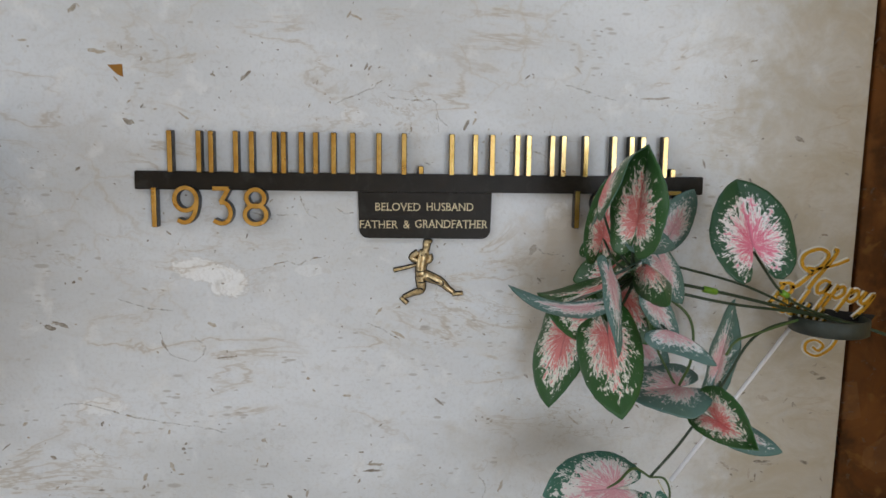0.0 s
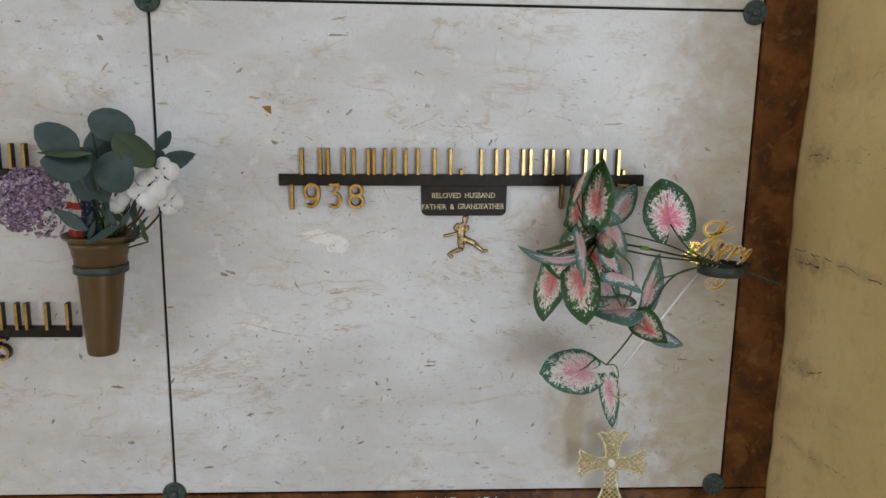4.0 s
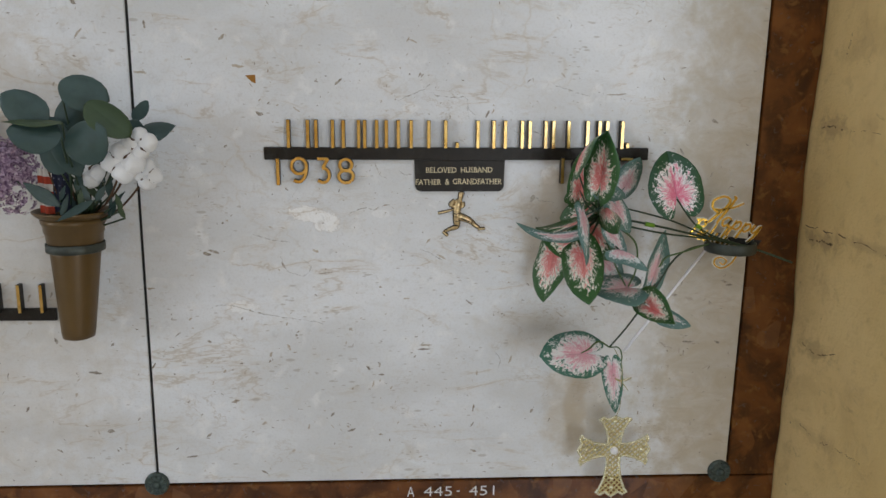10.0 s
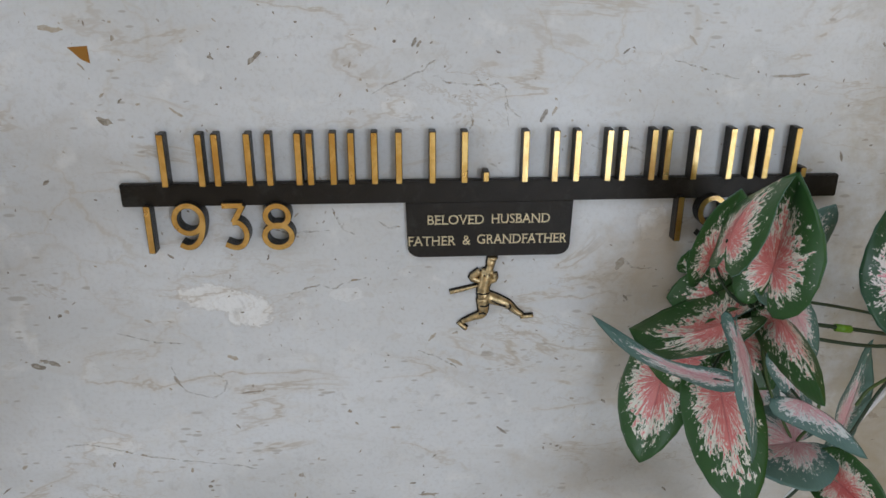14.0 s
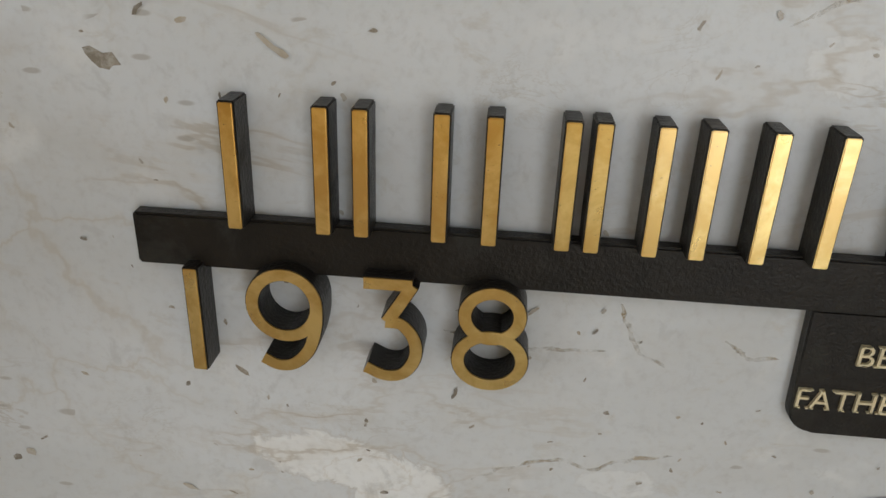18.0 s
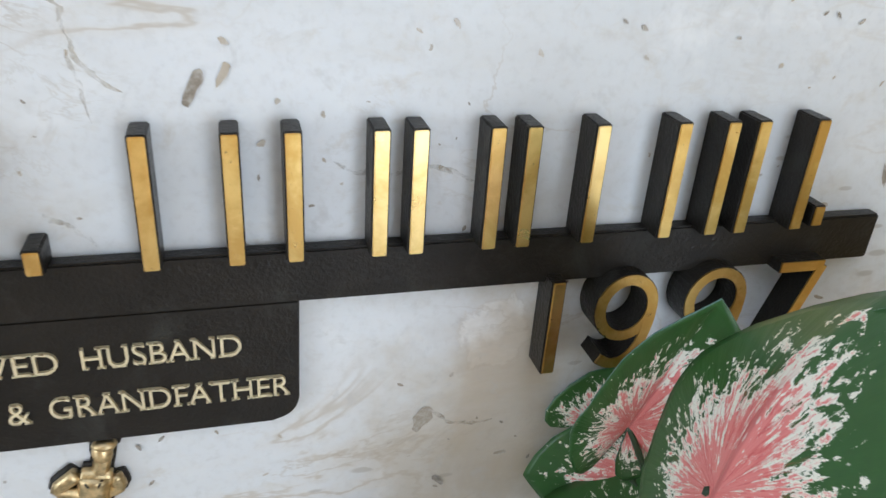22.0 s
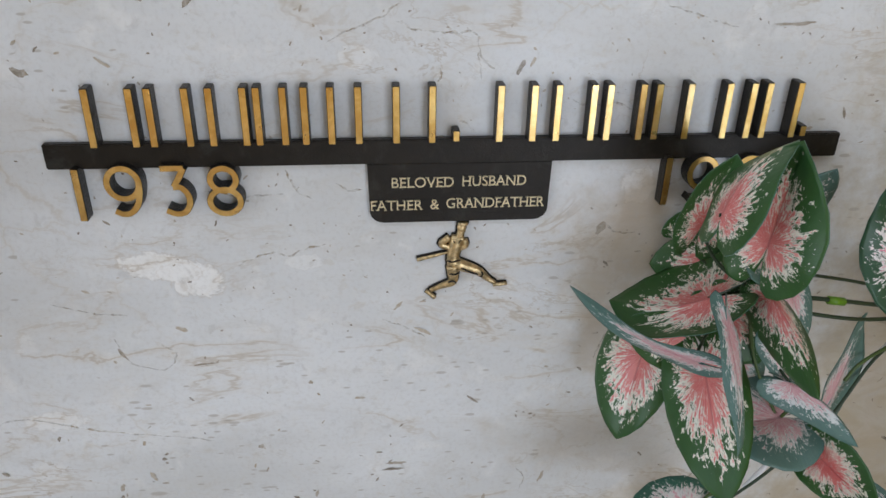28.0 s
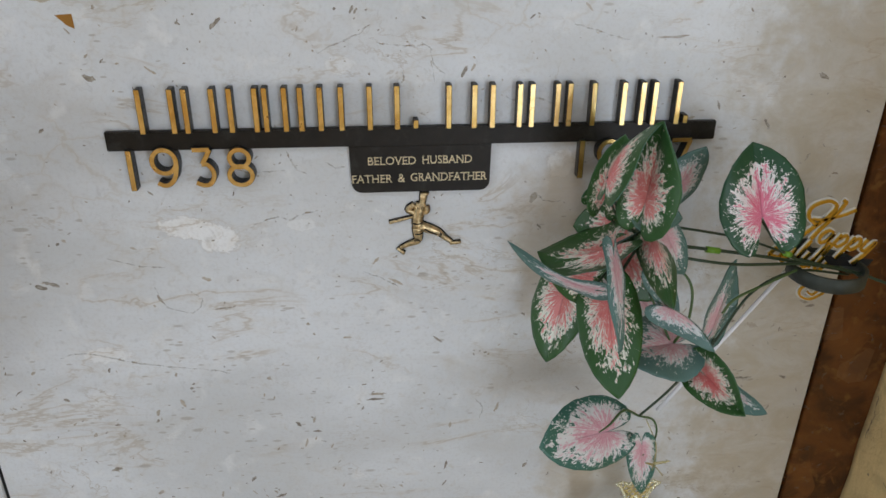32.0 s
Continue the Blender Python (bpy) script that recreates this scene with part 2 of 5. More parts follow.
    grain = m.noise(260, 3, 0.6)
    c = m.mix(m.math("MULTIPLY", m.step(grain, 0.45, 0.75), 0.20), c, (0.46, 0.43, 0.39))
    m.bump(m.noise(9, 2), 0.08, 0.002)
    return m.done(c, m.math("ADD", m.math("MULTIPLY", m.noise(14, 3), 0.16), 0.28))


def fleck_material():
    m = Nodes("fossil_fleck", 0.25)
    r = m.add("ShaderNodeNewGeometry").outputs["Random Per Island"]
    c = m.mix(m.step(r, 0.15, 0.95), (0.24, 0.205, 0.165), (0.50, 0.43, 0.34))
    c = m.mix(m.math("MULTIPLY", m.step(m.noise(230, 5, 0.7), 0.40, 0.66), 0.65), c, (0.62, 0.58, 0.52))
    return m.done(c)


def red_marble_material():
    m = Nodes("red_brown_marble", 0.22)
    v = m.voronoi(34, src=m.mapped(scale=(1, 1, 0.8)))
    c = m.mix(m.step(m.noise(13, 5, 0.62, 0.8), 0.36, 0.66), (0.056, 0.018, 0.005), (0.155, 0.052, 0.012))
    c = m.mix(m.math("MULTIPLY", m.step(m.noise(40, 4, 0.6, 0.5), 0.54, 0.68), 0.7), c, (0.22, 0.095, 0.027))
    edge = m.voronoi(26, "DISTANCE_TO_EDGE", m.mapped(loc=(0, 2, 3)))
    c = m.mix(m.math("MULTIPLY", m.step(edge.outputs["Distance"], 0.04, 0.0), m.step(m.noise(9, 2), 0.52, 0.8)), c, (0.035, 0.012, 0.006))
    c = m.mix(m.math("MULTIPLY", m.math("GREATER_THAN", v.outputs["Color"], 0.82), 0.22), c, (0.34, 0.17, 0.08))
    clast = m.voronoi(19, "SMOOTH_F1", m.mapped(scale=(1, 1, 0.75), loc=(5, 1, 2)))
    round_ = m.step(m.math("ADD", clast.outputs["Distance"], m.math("MULTIPLY", m.math("SUBTRACT", m.noise(50, 4, 0.6), 0.5), 0.5)), 0.42, 0.22)
    c = m.mix(m.math("MULTIPLY", m.math("MULTIPLY", round_, m.math("GREATER_THAN", clast.outputs["Color"], 0.35)), 0.50), c, (0.23, 0.086, 0.024))
    pits = m.step(m.noise(70, 4, 0.7, 0.6, m.mapped(loc=(8, 8, 1))), 0.60, 0.70)
    c = m.mix(m.math("MULTIPLY", pits, 0.75), c, (0.030, 0.010, 0.004))
    return m.done(c, m.math("ADD", m.math("MULTIPLY", pits, 0.25), 0.20))


def plaster_material():
    m = Nodes("ochre_plaster", 0.75)
    c = m.mix(m.step(m.noise(2.5, 5, 0.6), 0.35, 0.68), (0.60, 0.415, 0.165), (0.70, 0.505, 0.228))
    c = m.mix(m.math("MULTIPLY", m.step(m.noise(9, 5, 0.6, 0.5), 0.50, 0.70), 0.45), c, (0.45, 0.30, 0.13))
    lines = m.line(m.noise(4.5, 5, 0.6, 0.8, m.mapped(scale=(1, 1, 1.8))), 0.009)
    c = m.mix(m.math("MULTIPLY", m.math("MULTIPLY", lines, m.step(m.noise(9, 3, 0.6), 0.54, 0.70)), 0.6), c, (0.24, 0.155, 0.07))
    speck = m.voronoi(120)
    c = m.mix(m.math("MULTIPLY", m.step(speck.outputs["Distance"], 0.25, 0.12), m.math("GREATER_THAN", speck.outputs["Color"], 0.94)), c, (0.17, 0.11, 0.06))
    c = m.mix(m.math("MULTIPLY", m.step(m.noise(38, 5, 0.7), 0.52, 0.72), 0.34), c, (0.38, 0.25, 0.11))
    ragged = m.math("MULTIPLY", m.math("SUBTRACT", m.noise(42, 6, 0.7, 0.5), 0.5), 3.0)
    for y, z, ry, rz, much in ((-0.06, 0.042, 0.045, 0.020, 0.5), (-0.07, -0.132, 0.050, 0.016, 0.55), (-0.18, -0.118, 0.10, 0.010, 0.35), (-0.07, -0.310, 0.055, 0.018, 0.45), (-0.012, -0.375, 0.014, 0.05, 0.45), (-0.10, -0.445, 0.09, 0.014, 0.3), (-0.09, 0.155, 0.05, 0.02, 0.25)):
        p = m.mapped(scale=(0, 1 / ry, 1 / rz), loc=(0, -y / ry, -(Z0 + z) / rz))
        far = m.add("ShaderNodeVectorMath", operation="LENGTH")
        m.link(p, far.inputs[0])
        c = m.mix(m.math("MULTIPLY", m.step(m.math("ADD", far.outputs["Value"], ragged), 1.2, 0.3), much), c, (0.27, 0.18, 0.085))
    m.bump(m.math("ADD", m.noise(14, 5, 0.62), m.math("MULTIPLY", m.noise(110, 4, 0.65), 0.3)), 0.8, 0.008)
    return m.done(c)


def paint_material(name, colour, rough=0.6, vary=0.08):
    m = Nodes(name, rough)
    dark = tuple(v * (1 - 2.5 * vary) for v in colour)
    c = m.mix(m.step(m.noise(3, 4), 0.3, 0.7), dark, colour)
    m.bump(m.noise(120, 2), 0.1, 0.001)
    return m.done(c)


def dark_bronze_material():
    m = Nodes("dark_bronze", 0.36)
    m.b.inputs["Metallic"].default_value = 0.2
    m.b.inputs["Specular IOR Level"].default_value = 0.24
    c = m.mix(m.noise(60, 3), (0.014, 0.012, 0.010), (0.028, 0.023, 0.018))
    dust = m.step(m.noise(38, 5, 0.7, 0.6), 0.50, 0.72)
    c = m.mix(m.math("MULTIPLY", dust, 0.3), c, (0.085, 0.085, 0.072))
    m.bump(m.math("ADD", m.noise(700, 3, 0.6), m.math("MULTIPLY", m.noise(200, 2), 0.4)), 0.55, 0.0006)
    return m.done(c, m.math("ADD", m.math("MULTIPLY", dust, 0.3), 0.33))


def gilt_material():
    m = Nodes("brushed_gilt", 0.3, 1.0)
    tarnish = m.step(m.noise(45, 5, 0.65, 0.4), 0.38, 0.66)
    c = m.mix(tarnish, (0.65, 0.385, 0.075), (0.85, 0.590, 0.185))
    wear = m.step(m.noise(650, 3, 0.7), 0.66, 0.74)
    c = m.mix(m.math("MULTIPLY", wear, 0.6), c, (0.16, 0.10, 0.05))
    brush = m.noise(500, 3, 0.6, src=m.mapped(scale=(1, 1, 0.2)))
    m.bump(m.math("ADD", m.noise(60, 3), m.math("MULTIPLY", brush, 0.2)), 0.10, 0.0004)
    for k, v in (("Coat Weight", 0.7), ("Coat IOR", 2.1), ("Coat Roughness", 0.2)):
        m.b.inputs[k].default_value = v
    return m.done(c, m.math("ADD", m.math("MULTIPLY", m.noise(80, 3), 0.16), 0.22))


def metal_material(name, colour, rough, metal=1.0, vary=0.25, scale=40):
    m = Nodes(name, rough, metal)
    c = m.mix(m.step(m.noise(scale, 4, 0.6), 0.35, 0.68), tuple(v * (1 - vary) for v in colour), colour)
    m.bump(m.noise(scale * 5, 2), 0.12, 0.0006)
    return m.done(c)


MARBLE, FLECK, RED, PLASTER = marble_material(), fleck_material(), red_marble_material(), plaster_material()
DARK, GILT = dark_bronze_material(), gilt_material()
WALL_PAINT = paint_material("ochre_wall_paint", (0.50, 0.345, 0.14))
CEILING_PAINT = paint_material("white_ceiling_paint", (0.78, 0.77, 0.74))
FLOOR = paint_material("pale_terrazzo", (0.62, 0.60, 0.56), 0.15, 0.10)
GROUND = paint_material("pale_paving", (0.45, 0.43, 0.39), 0.8, 0.12)
JOINT = paint_material("dark_joint", (0.015, 0.014, 0.013), 0.9)
PATINA = metal_material("green_patina_bronze", (0.10, 0.135, 0.12), 0.55, 0.4, 0.55, 160)
WHITE_INLAY = paint_material("white_inlay", (0.78, 0.77, 0.74), 0.5)


# ---- mesh helpers ----
def part(name, bm, material, parent=None, label="", smooth=False):
    """Links a bmesh as one mesh object under a thing or a part."""
    me = bpy.data.meshes.new(name)
    bmesh.ops.recalc_face_normals(bm, faces=bm.faces[:])
    bm.to_mesh(me)
    bm.free()
    for mt in material if isinstance(material, (list, tuple)) else (material,):
        me.materials.append(mt)
    if smooth:
        me.shade_smooth()
    ob = new(name, me)
    ob.parent = parent
    if label:
        tagged(ob, label)
    return ob


def thing(name, label, category, group="", kind="", place=None):
    ob = new(name)
    if place:
        ob.location = place
    return tagged(ob, label, category, group, kind)


def box(x0, x1, y0, y1, z0, z1, bevel=0.0, bm=None):
    own = bm is None
    bm = bm or bmesh.new()
    vs = [bm.verts.new((x, y, z)) for x in (x0, x1) for y in (y0, y1) for z in (z0, z1)]
    fs = [bm.faces.new([vs[i] for i in q]) for q in ((0, 1, 3, 2), (4, 6, 7, 5), (0, 4, 5, 1), (2, 3, 7, 6), (0, 2, 6, 4), (1, 5, 7, 3))]
    if bevel:
        es = list({e for f in fs for e in f.edges})
        bmesh.ops.bevel(bm, geom=es, offset=bevel, segments=2, affect="EDGES")
    return bm


def prism(outline, y0, y1, bevel=0.0, bm=None):
    """A flat shape in the wall's plane, from y0 (back) to y1 (front)."""
    bm = bm or bmesh.new()
    front = [bm.verts.new((x, y1, z)) for x, z in outline]
    back = [bm.verts.new((x, y0, z)) for x, z in outline]
    n = len(outline)
    top = bm.faces.new(front)
    bm.faces.new(back[::-1])
    for i in range(n):
        bm.faces.new((front[i], back[i], back[(i + 1) % n], front[(i + 1) % n]))
    if bevel:
        bmesh.ops.bevel(bm, geom=list(top.edges), offset=bevel, segments=2, affect="EDGES")
    return bm


def tube(points, radii, sides=8, bm=None, cap=True):
    """A round stem along points."""
    bm = bm or bmesh.new()
    pts = [Vector(p) for p in points]
    if not isinstance(radii, (list, tuple)):
        radii = [radii] * len(pts)
    rings, side = [], None
    for i, p in enumerate(pts):
        d = (pts[min(i + 1, len(pts) - 1)] - pts[max(i - 1, 0)]).normalized()
        if side is None:
            side = d.orthogonal().normalized()
        side = (side - d * side.dot(d)).normalized()
        up = d.cross(side)
        rings.append([bm.verts.new(p + (side * math.cos(a) + up * math.sin(a)) * radii[i]) for a in (2 * math.pi * k / sides for k in range(sides))])
    for a, b in zip(rings, rings[1:]):
        for k in range(sides):
            bm.faces.new((a[k], a[(k + 1) % sides], b[(k + 1) % sides], b[k]))
    if cap:
        bm.faces.new(rings[0][::-1]), bm.faces.new(rings[-1])
    return bm


def arc(points, n=10):
    """A smooth curve through a few points."""
    p = [Vector(q) for q in points]
    p = [p[0] * 2 - p[1]] + p + [p[-1] * 2 - p[-2]]
    out = []
    for i in range(1, len(p) - 2):
        for k in range(n):
            t = k / n
            out.append(0.5 * (2 * p[i] + (p[i + 1] - p[i - 1]) * t + (2 * p[i - 1] - 5 * p[i] + 4 * p[i + 1] - p[i + 2]) * t * t + (3 * p[i] - p[i - 1] - 3 * p[i + 1] + p[i + 2]) * t ** 3))
    return out + [p[-2]]


def lathe(profile, centre, axis="z", sides=32, bm=None):
    """A turned shape: profile of (radius, height)."""
    bm = bm or bmesh.new()
    cx, cy, cz = centre
    rings = []
    for r, h in profile:
        ring = []
        for k in range(sides):
            a = 2 * math.pi * k / sides
            u, v = r * math.cos(a), r * math.sin(a)
            ring.append(bm.verts.new((cx + u, cy + v, cz + h) if axis == "z" else (cx + u, cy - h, cz + v)))
        rings.append(ring)
    for a, b in zip(rings, rings[1:]):
        for k in range(sides):
            bm.faces.new((a[k], a[(k + 1) % sides], b[(k + 1) % sides], b[k]))
    if profile[0][0] > 1e-6:
        bm.faces.new(rings[0][::-1])
    bm.faces.new(rings[-1])
    return bm


def lettering(text, x0, x1, z0, z1, y0, y1, shear=0.0, thick=0.0):
    """Words in the built-in font, stretched to fill x0..x1 and z0..z1, from y0 (back) to y1 (front)."""
    cu = bpy.data.curves.new("text", "FONT")
    cu.body, cu.extrude, cu.offset, cu.shear, cu.resolution_u = text, 0.5, thick, shear, 4
    ob = bpy.data.objects.new("text", cu)
    scene.collection.objects.link(ob)
    me = bpy.data.meshes.new_from_object(ob.evaluated_get(bpy.context.evaluated_depsgraph_get()))
    bpy.data.objects.remove(ob), bpy.data.curves.remove(cu)
    bm = bmesh.new()
    bm.from_mesh(me)
    bpy.data.meshes.remove(me)
    xs, ys = [v.co.x for v in bm.verts], [v.co.y for v in bm.verts]
    lo, hi, bot, top = min(xs), max(xs), min(ys), max(ys)
    for v in bm.verts:
        x, y, d = v.co
        v.co = (x0 + (x - lo) / (hi - lo) * (x1 - x0), y1 if d > 0 else y0, z0 + (y - bot) / (top - bot) * (z1 - z0))
    return bm


def engraved(text, x0, x1, z0, z1, y0, y1):
    """Words in capitals with small serifs at the stroke ends."""
    bm = lettering(text, x0, x1, z0, z1, y0, y1, thick=-0.005)
    tall = z1 - z0
    bare = lettering(text, x0, x1, z0, z1, y0, y1, thick=-0.005)
    feet = []
    for v in bare.verts:
        if v.co.y < (y0 + y1) / 2 and (abs(v.co.z - z0) < tall * 0.03 or abs(v.co.z - z1) < tall * 0.03):
            feet.append((round(v.co.x, 5), v.co.z < (z0 + z1) / 2))
    bare.free()
    done = set()
    for x, low in feet:
        key = (round(x / (tall * 0.22)), low)
        if key in done:
            continue
        done.add(key)
        z = z0 if low else z1 - tall * 0.07
        box(max(x0, x - tall * 0.10), min(x1, x + tall * 0.10), y1, y0, z, z + tall * 0.06, 0, bm)
    return bm


# ---- structure ----
XL, XR, ZB, ZT = -0.1940, 0.7800, Z0 - 0.5625, Z0 + 0.2698
WIDE, TALL, GAP = XR - XL, ZT - ZB, 0.0045
EDGE = 0.865  # where the plaster begins


def structure(name, bm, material, label, category, smooth=False):
    return tagged(part(name, bm, material, None, "", smooth), label, category, kind="structure")


wall = structure("wall_north", box(-3.1, 3.1, 0.034, 0.20, 0, 3.2), JOINT, "dark backing wall behind pale marble crypt fronts", "wall")
rows_up = [(ZB, ZT), (ZT, ZT + TALL)]
for j, (za, zb) in enumerate(rows_up):
    for i in range(3):
        x1 = XR - i * WIDE
        part("marble_panel", box(x1 - WIDE + GAP / 2, x1 - GAP / 2, 0.0, 0.034, za + GAP / 2, zb - GAP / 2, 0.0012), MARBLE, wall, "polished cream marble crypt front with tan veins")
for x in (XL, XL - WIDE):
    part("joint_filler", box(x - GAP / 2 + 0.0002, x + GAP / 2 - 0.0002, 0.0022, 0.033, ZB, ZT + TALL), JOINT, wall, "black joint filler")
part("joint_filler", box(XL - 2 * WIDE, XR, 0.0028, 0.033, ZT - GAP / 2 + 0.0002, ZT + GAP / 2 - 0.0002), JOINT, wall, "black joint filler")
trim = thing("trim", "polished red-brown marble border round the crypt fronts", "marble border", kind="structure")
part("border_strip", box(XR + 0.0012, 1.0, -0.001, 0.034, ZB + 0.001, 3.0, 0.001), RED, trim)
part("border_strip", box(-2.15, 1.0, -0.001, 0.034, ZB - 0.085, ZB - 0.0012, 0.001), RED, trim)
part("base_panel", box(-2.15, 1.0, 0.0, 0.034, 0.0, ZB - 0.0865), MARBLE, wall)
part("upper_panel", box(-2.15, XR, 0.0, 0.034, ZT + TALL + GAP / 2, 3.2), MARBLE, wall)
part("side_panel", box(1.352, 3.1, 0.0, 0.034, 0.0, 3.2), MARBLE, wall)
part("side_panel", box(-3.1, -2.152, 0.0, 0.034, 0.0, 3.2), MARBLE, wall)


def pier_x(y, z):
    w = noise.noise(Vector((y * 2.5, z * 2.6, 3.0))) * 0.014 + noise.noise(Vector((y * 7, z * 6.5, 9.0))) * 0.0065 + noise.noise(Vector((y * 18, z * 17, 4.0))) * 0.002
    return EDGE + 0.001 + w - 0.02 * y


def plaster_pier():
    """The uneven plastered pier that closes the bay."""
    bm = bmesh.new()
    ny, nz, z0, z1 = 84, 150, 0.0, 3.2
    grid = []
    for j in range(nz + 1):
        z = z0 + (z1 - z0) * j / nz
        row = []
        for i in range(ny + 1):
            y = -0.0012 - 0.60 * i / ny
            row.append(bm.verts.new((pier_x(y, z), y, z)))
        row.append(bm.verts.new((1.35, -0.6012, z)))
        row.append(bm.verts.new((1.35, -0.0012, z)))
        grid.append(row)
    for a, b in zip(grid, grid[1:]):
        for k in range(len(a)):
            n = (k + 1) % len(a)
            bm.faces.new((a[k], a[n], b[n], b[k]))
    return bm


structure("wall_east", plaster_pier(), PLASTER, "uneven ochre plaster pier with hairline cracks", "wall", True)
structure("floor", box(-3.1, 3.1, -4.2, 0.2, -0.15, 0.0), FLOOR, "plain pale polished terrazzo floor", "floor")
bm = box(-3.25, -3.1, -4.2, -3.3, 0, 3.2)
box(-3.25, -3.1, -0.9, 0.2, 0, 3.2, 0, bm), box(-3.25, -3.1, -3.3, -0.9, 0, 0.6, 0, bm), box(-3.25, -3.1, -3.3, -0.9, 2.7, 3.2, 0, bm)
structure("wall_west", bm, WALL_PAINT, "plain ochre wall with a wide window opening", "wall")
structure("wall_far_east", box(3.1, 3.25, -4.2, 0.2, 0, 3.2), WALL_PAINT, "plain ochre wall", "wall")
bm = box(-3.25, 1.0, -4.35, -4.2, 0, 3.2)
box(2.5, 3.25, -4.35, -4.2, 0, 3.2, 0, bm), box(1.0, 2.5, -4.35, -4.2, 2.4, 3.2, 0, bm)
structure("wall_south", bm, WALL_PAINT, "plain ochre wall with an open doorway", "wall")
bm = box(-3.25, -1.1, -4.35, 0.2, 3.2, 3.35)
box(1.1, 3.25, -4.35, 0.2, 3.2, 3.35, 0, bm), box(-1.1, 1.1, -0.9, 0.2, 3.2, 3.35, 0, bm), box(-1.1, 1.1, -4.35, -2.5, 3.2, 3.35, 0, bm)
structure("ceiling", bm, CEILING_PAINT, "white ceiling with a skylight opening", "ceiling")
structure("ground", box(-60, 60, -120, -4.36, -0.3, -0.16), GROUND, "pale paved ground outside", "ground")

# ---- crypt number on the lower border ----
number = tagged(part("crypt_number", lettering("A", 0.2218, 0.2335, Z0 - 0.5920, Z0 - 0.5735, -0.0012, -0.0022, 0, -0.012), WHITE_INLAY), "white inlaid characters on red-brown marble", "sign lettering")
for text, x0, x1 in (("445", 0.2500, 0.2985), ("-", 0.3065, 0.3120), ("451", 0.3280, 0.3715)):
    low, high = (-0.5840, -0.5822) if text == "-" else (-0.5915, -0.5740)
    part("digits", lettering(text, x0, x1, Z0 + low, Z0 + high, -0.0012, -0.0022, 0, -0.012), WHITE_INLAY, number)



# ---- rosettes ----
def rosette():
    ob = thing("rosette", "round green-patinated bronze rosette at a panel corner", "rosette", "rosettes at the panel corners")
    part("disc", lathe([(0.0198, 0.0), (0.0198, 0.004), (0.0186, 0.0062), (0.0162, 0.0072), (0.0142, 0.0062), (0.0108, 0.0080), (0.0094, 0.0076)], (0, 0, 0), "y"), PATINA, ob, "", True)
    part("boss", lathe([(0.0074, 0.0074), (0.0074, 0.0100), (0.0052, 0.0118), (0.0016, 0.0122)], (0, 0, 0), "y", 20), PATINA, ob, "", True)
    for k in range(12):
        a = 2 * math.pi * k / 12
        c = Vector((math.cos(a), 0, math.sin(a)))
        part("petal", tube([c * 0.0108 + Vector((0, -0.0075, 0)), c * 0.0172 + Vector((0, -0.0075, 0))], [0.0012, 0.0024], 6), PATINA, ob)
    return ob


first = rosette()
spots = [(-0.1950, -0.559), (0.7650, -0.5535), (-0.1943, 0.2676), (0.7648, 0.2672)]
first.location = (spots[0][0], 0, Z0 + spots[0][1])
for x, z in spots[1:]:
    copy_thing(first, pose(x, 0, Z0 + z))

# ---- name rail with raised characters ----
RAIL_Y, FACE_Y = -0.0065, -0.0125


def raised_bar(x0, x1, z0, z1, parent, name="name_bar"):
    """A plain upright bar that stands for a letter of a name, dark with a gilt face."""
    ob = part(name, box(x0, x1, FACE_Y, -0.0002, z0, z1, 0.0005), DARK, parent)
    part("gilt_face", box(x0 + 0.0005, x1 - 0.0005, FACE_Y - 0.0005, FACE_Y + 0.0003, z0 + 0.0005, z1 - 0.0005, 0.0003), GILT, ob, "brushed gilt face")
    return ob


def letter_bars(x0, x1, z0, z1, parent, stroke=0.0056):
    if x1 - x0 < 0.021:
        mid = (x0 + x1) / 2
        raised_bar(mid - stroke / 2, mid + stroke / 2, z0, z1, parent)
    else:
        raised_bar(x0, x0 + stroke, z0, z1, parent)
        raised_bar(x1 - stroke, x1, z0, z1, parent)


def ribbon(points, width, y0, y1, closed=False):
    """A flat stroke of even width in the wall's plane, from y0 (back) to y1 (front)."""
    bm, n, sides = bmesh.new(), len(points), []
    for k, (x, z) in enumerate(points):
        ax, az = points[(k - 1) % n] if closed or k else points[0]
        bx, bz = points[(k + 1) % n] if closed or k < n - 1 else points[-1]
        dx, dz = bx - ax, bz - az
        d = math.hypot(dx, dz)
        u, v = -dz / d * width / 2, dx / d * width / 2
        sides.append([bm.verts.new((x + s * u, y, z + s * v)) for y in (y0, y1) for s in (1, -1)])
    for a, b in zip(sides, sides[1:] + sides[:1] if closed else sides[1:]):
        for p, q in ((0, 1), (1, 3), (3, 2), (2, 0)):
            bm.faces.new((a[p], a[q], b[q], b[p]))
    if not closed:
        for a in (sides[0], sides[-1]):
            bm.faces.new((a[0], a[1], a[3], a[2]))
    return bm


def loop_of(cx, cz, rx, rz, n=36):
    return [(cx + rx * math.cos(2 * math.pi * k / n), cz + rz * math.sin(2 * math.pi * k / n)) for k in range(n)]


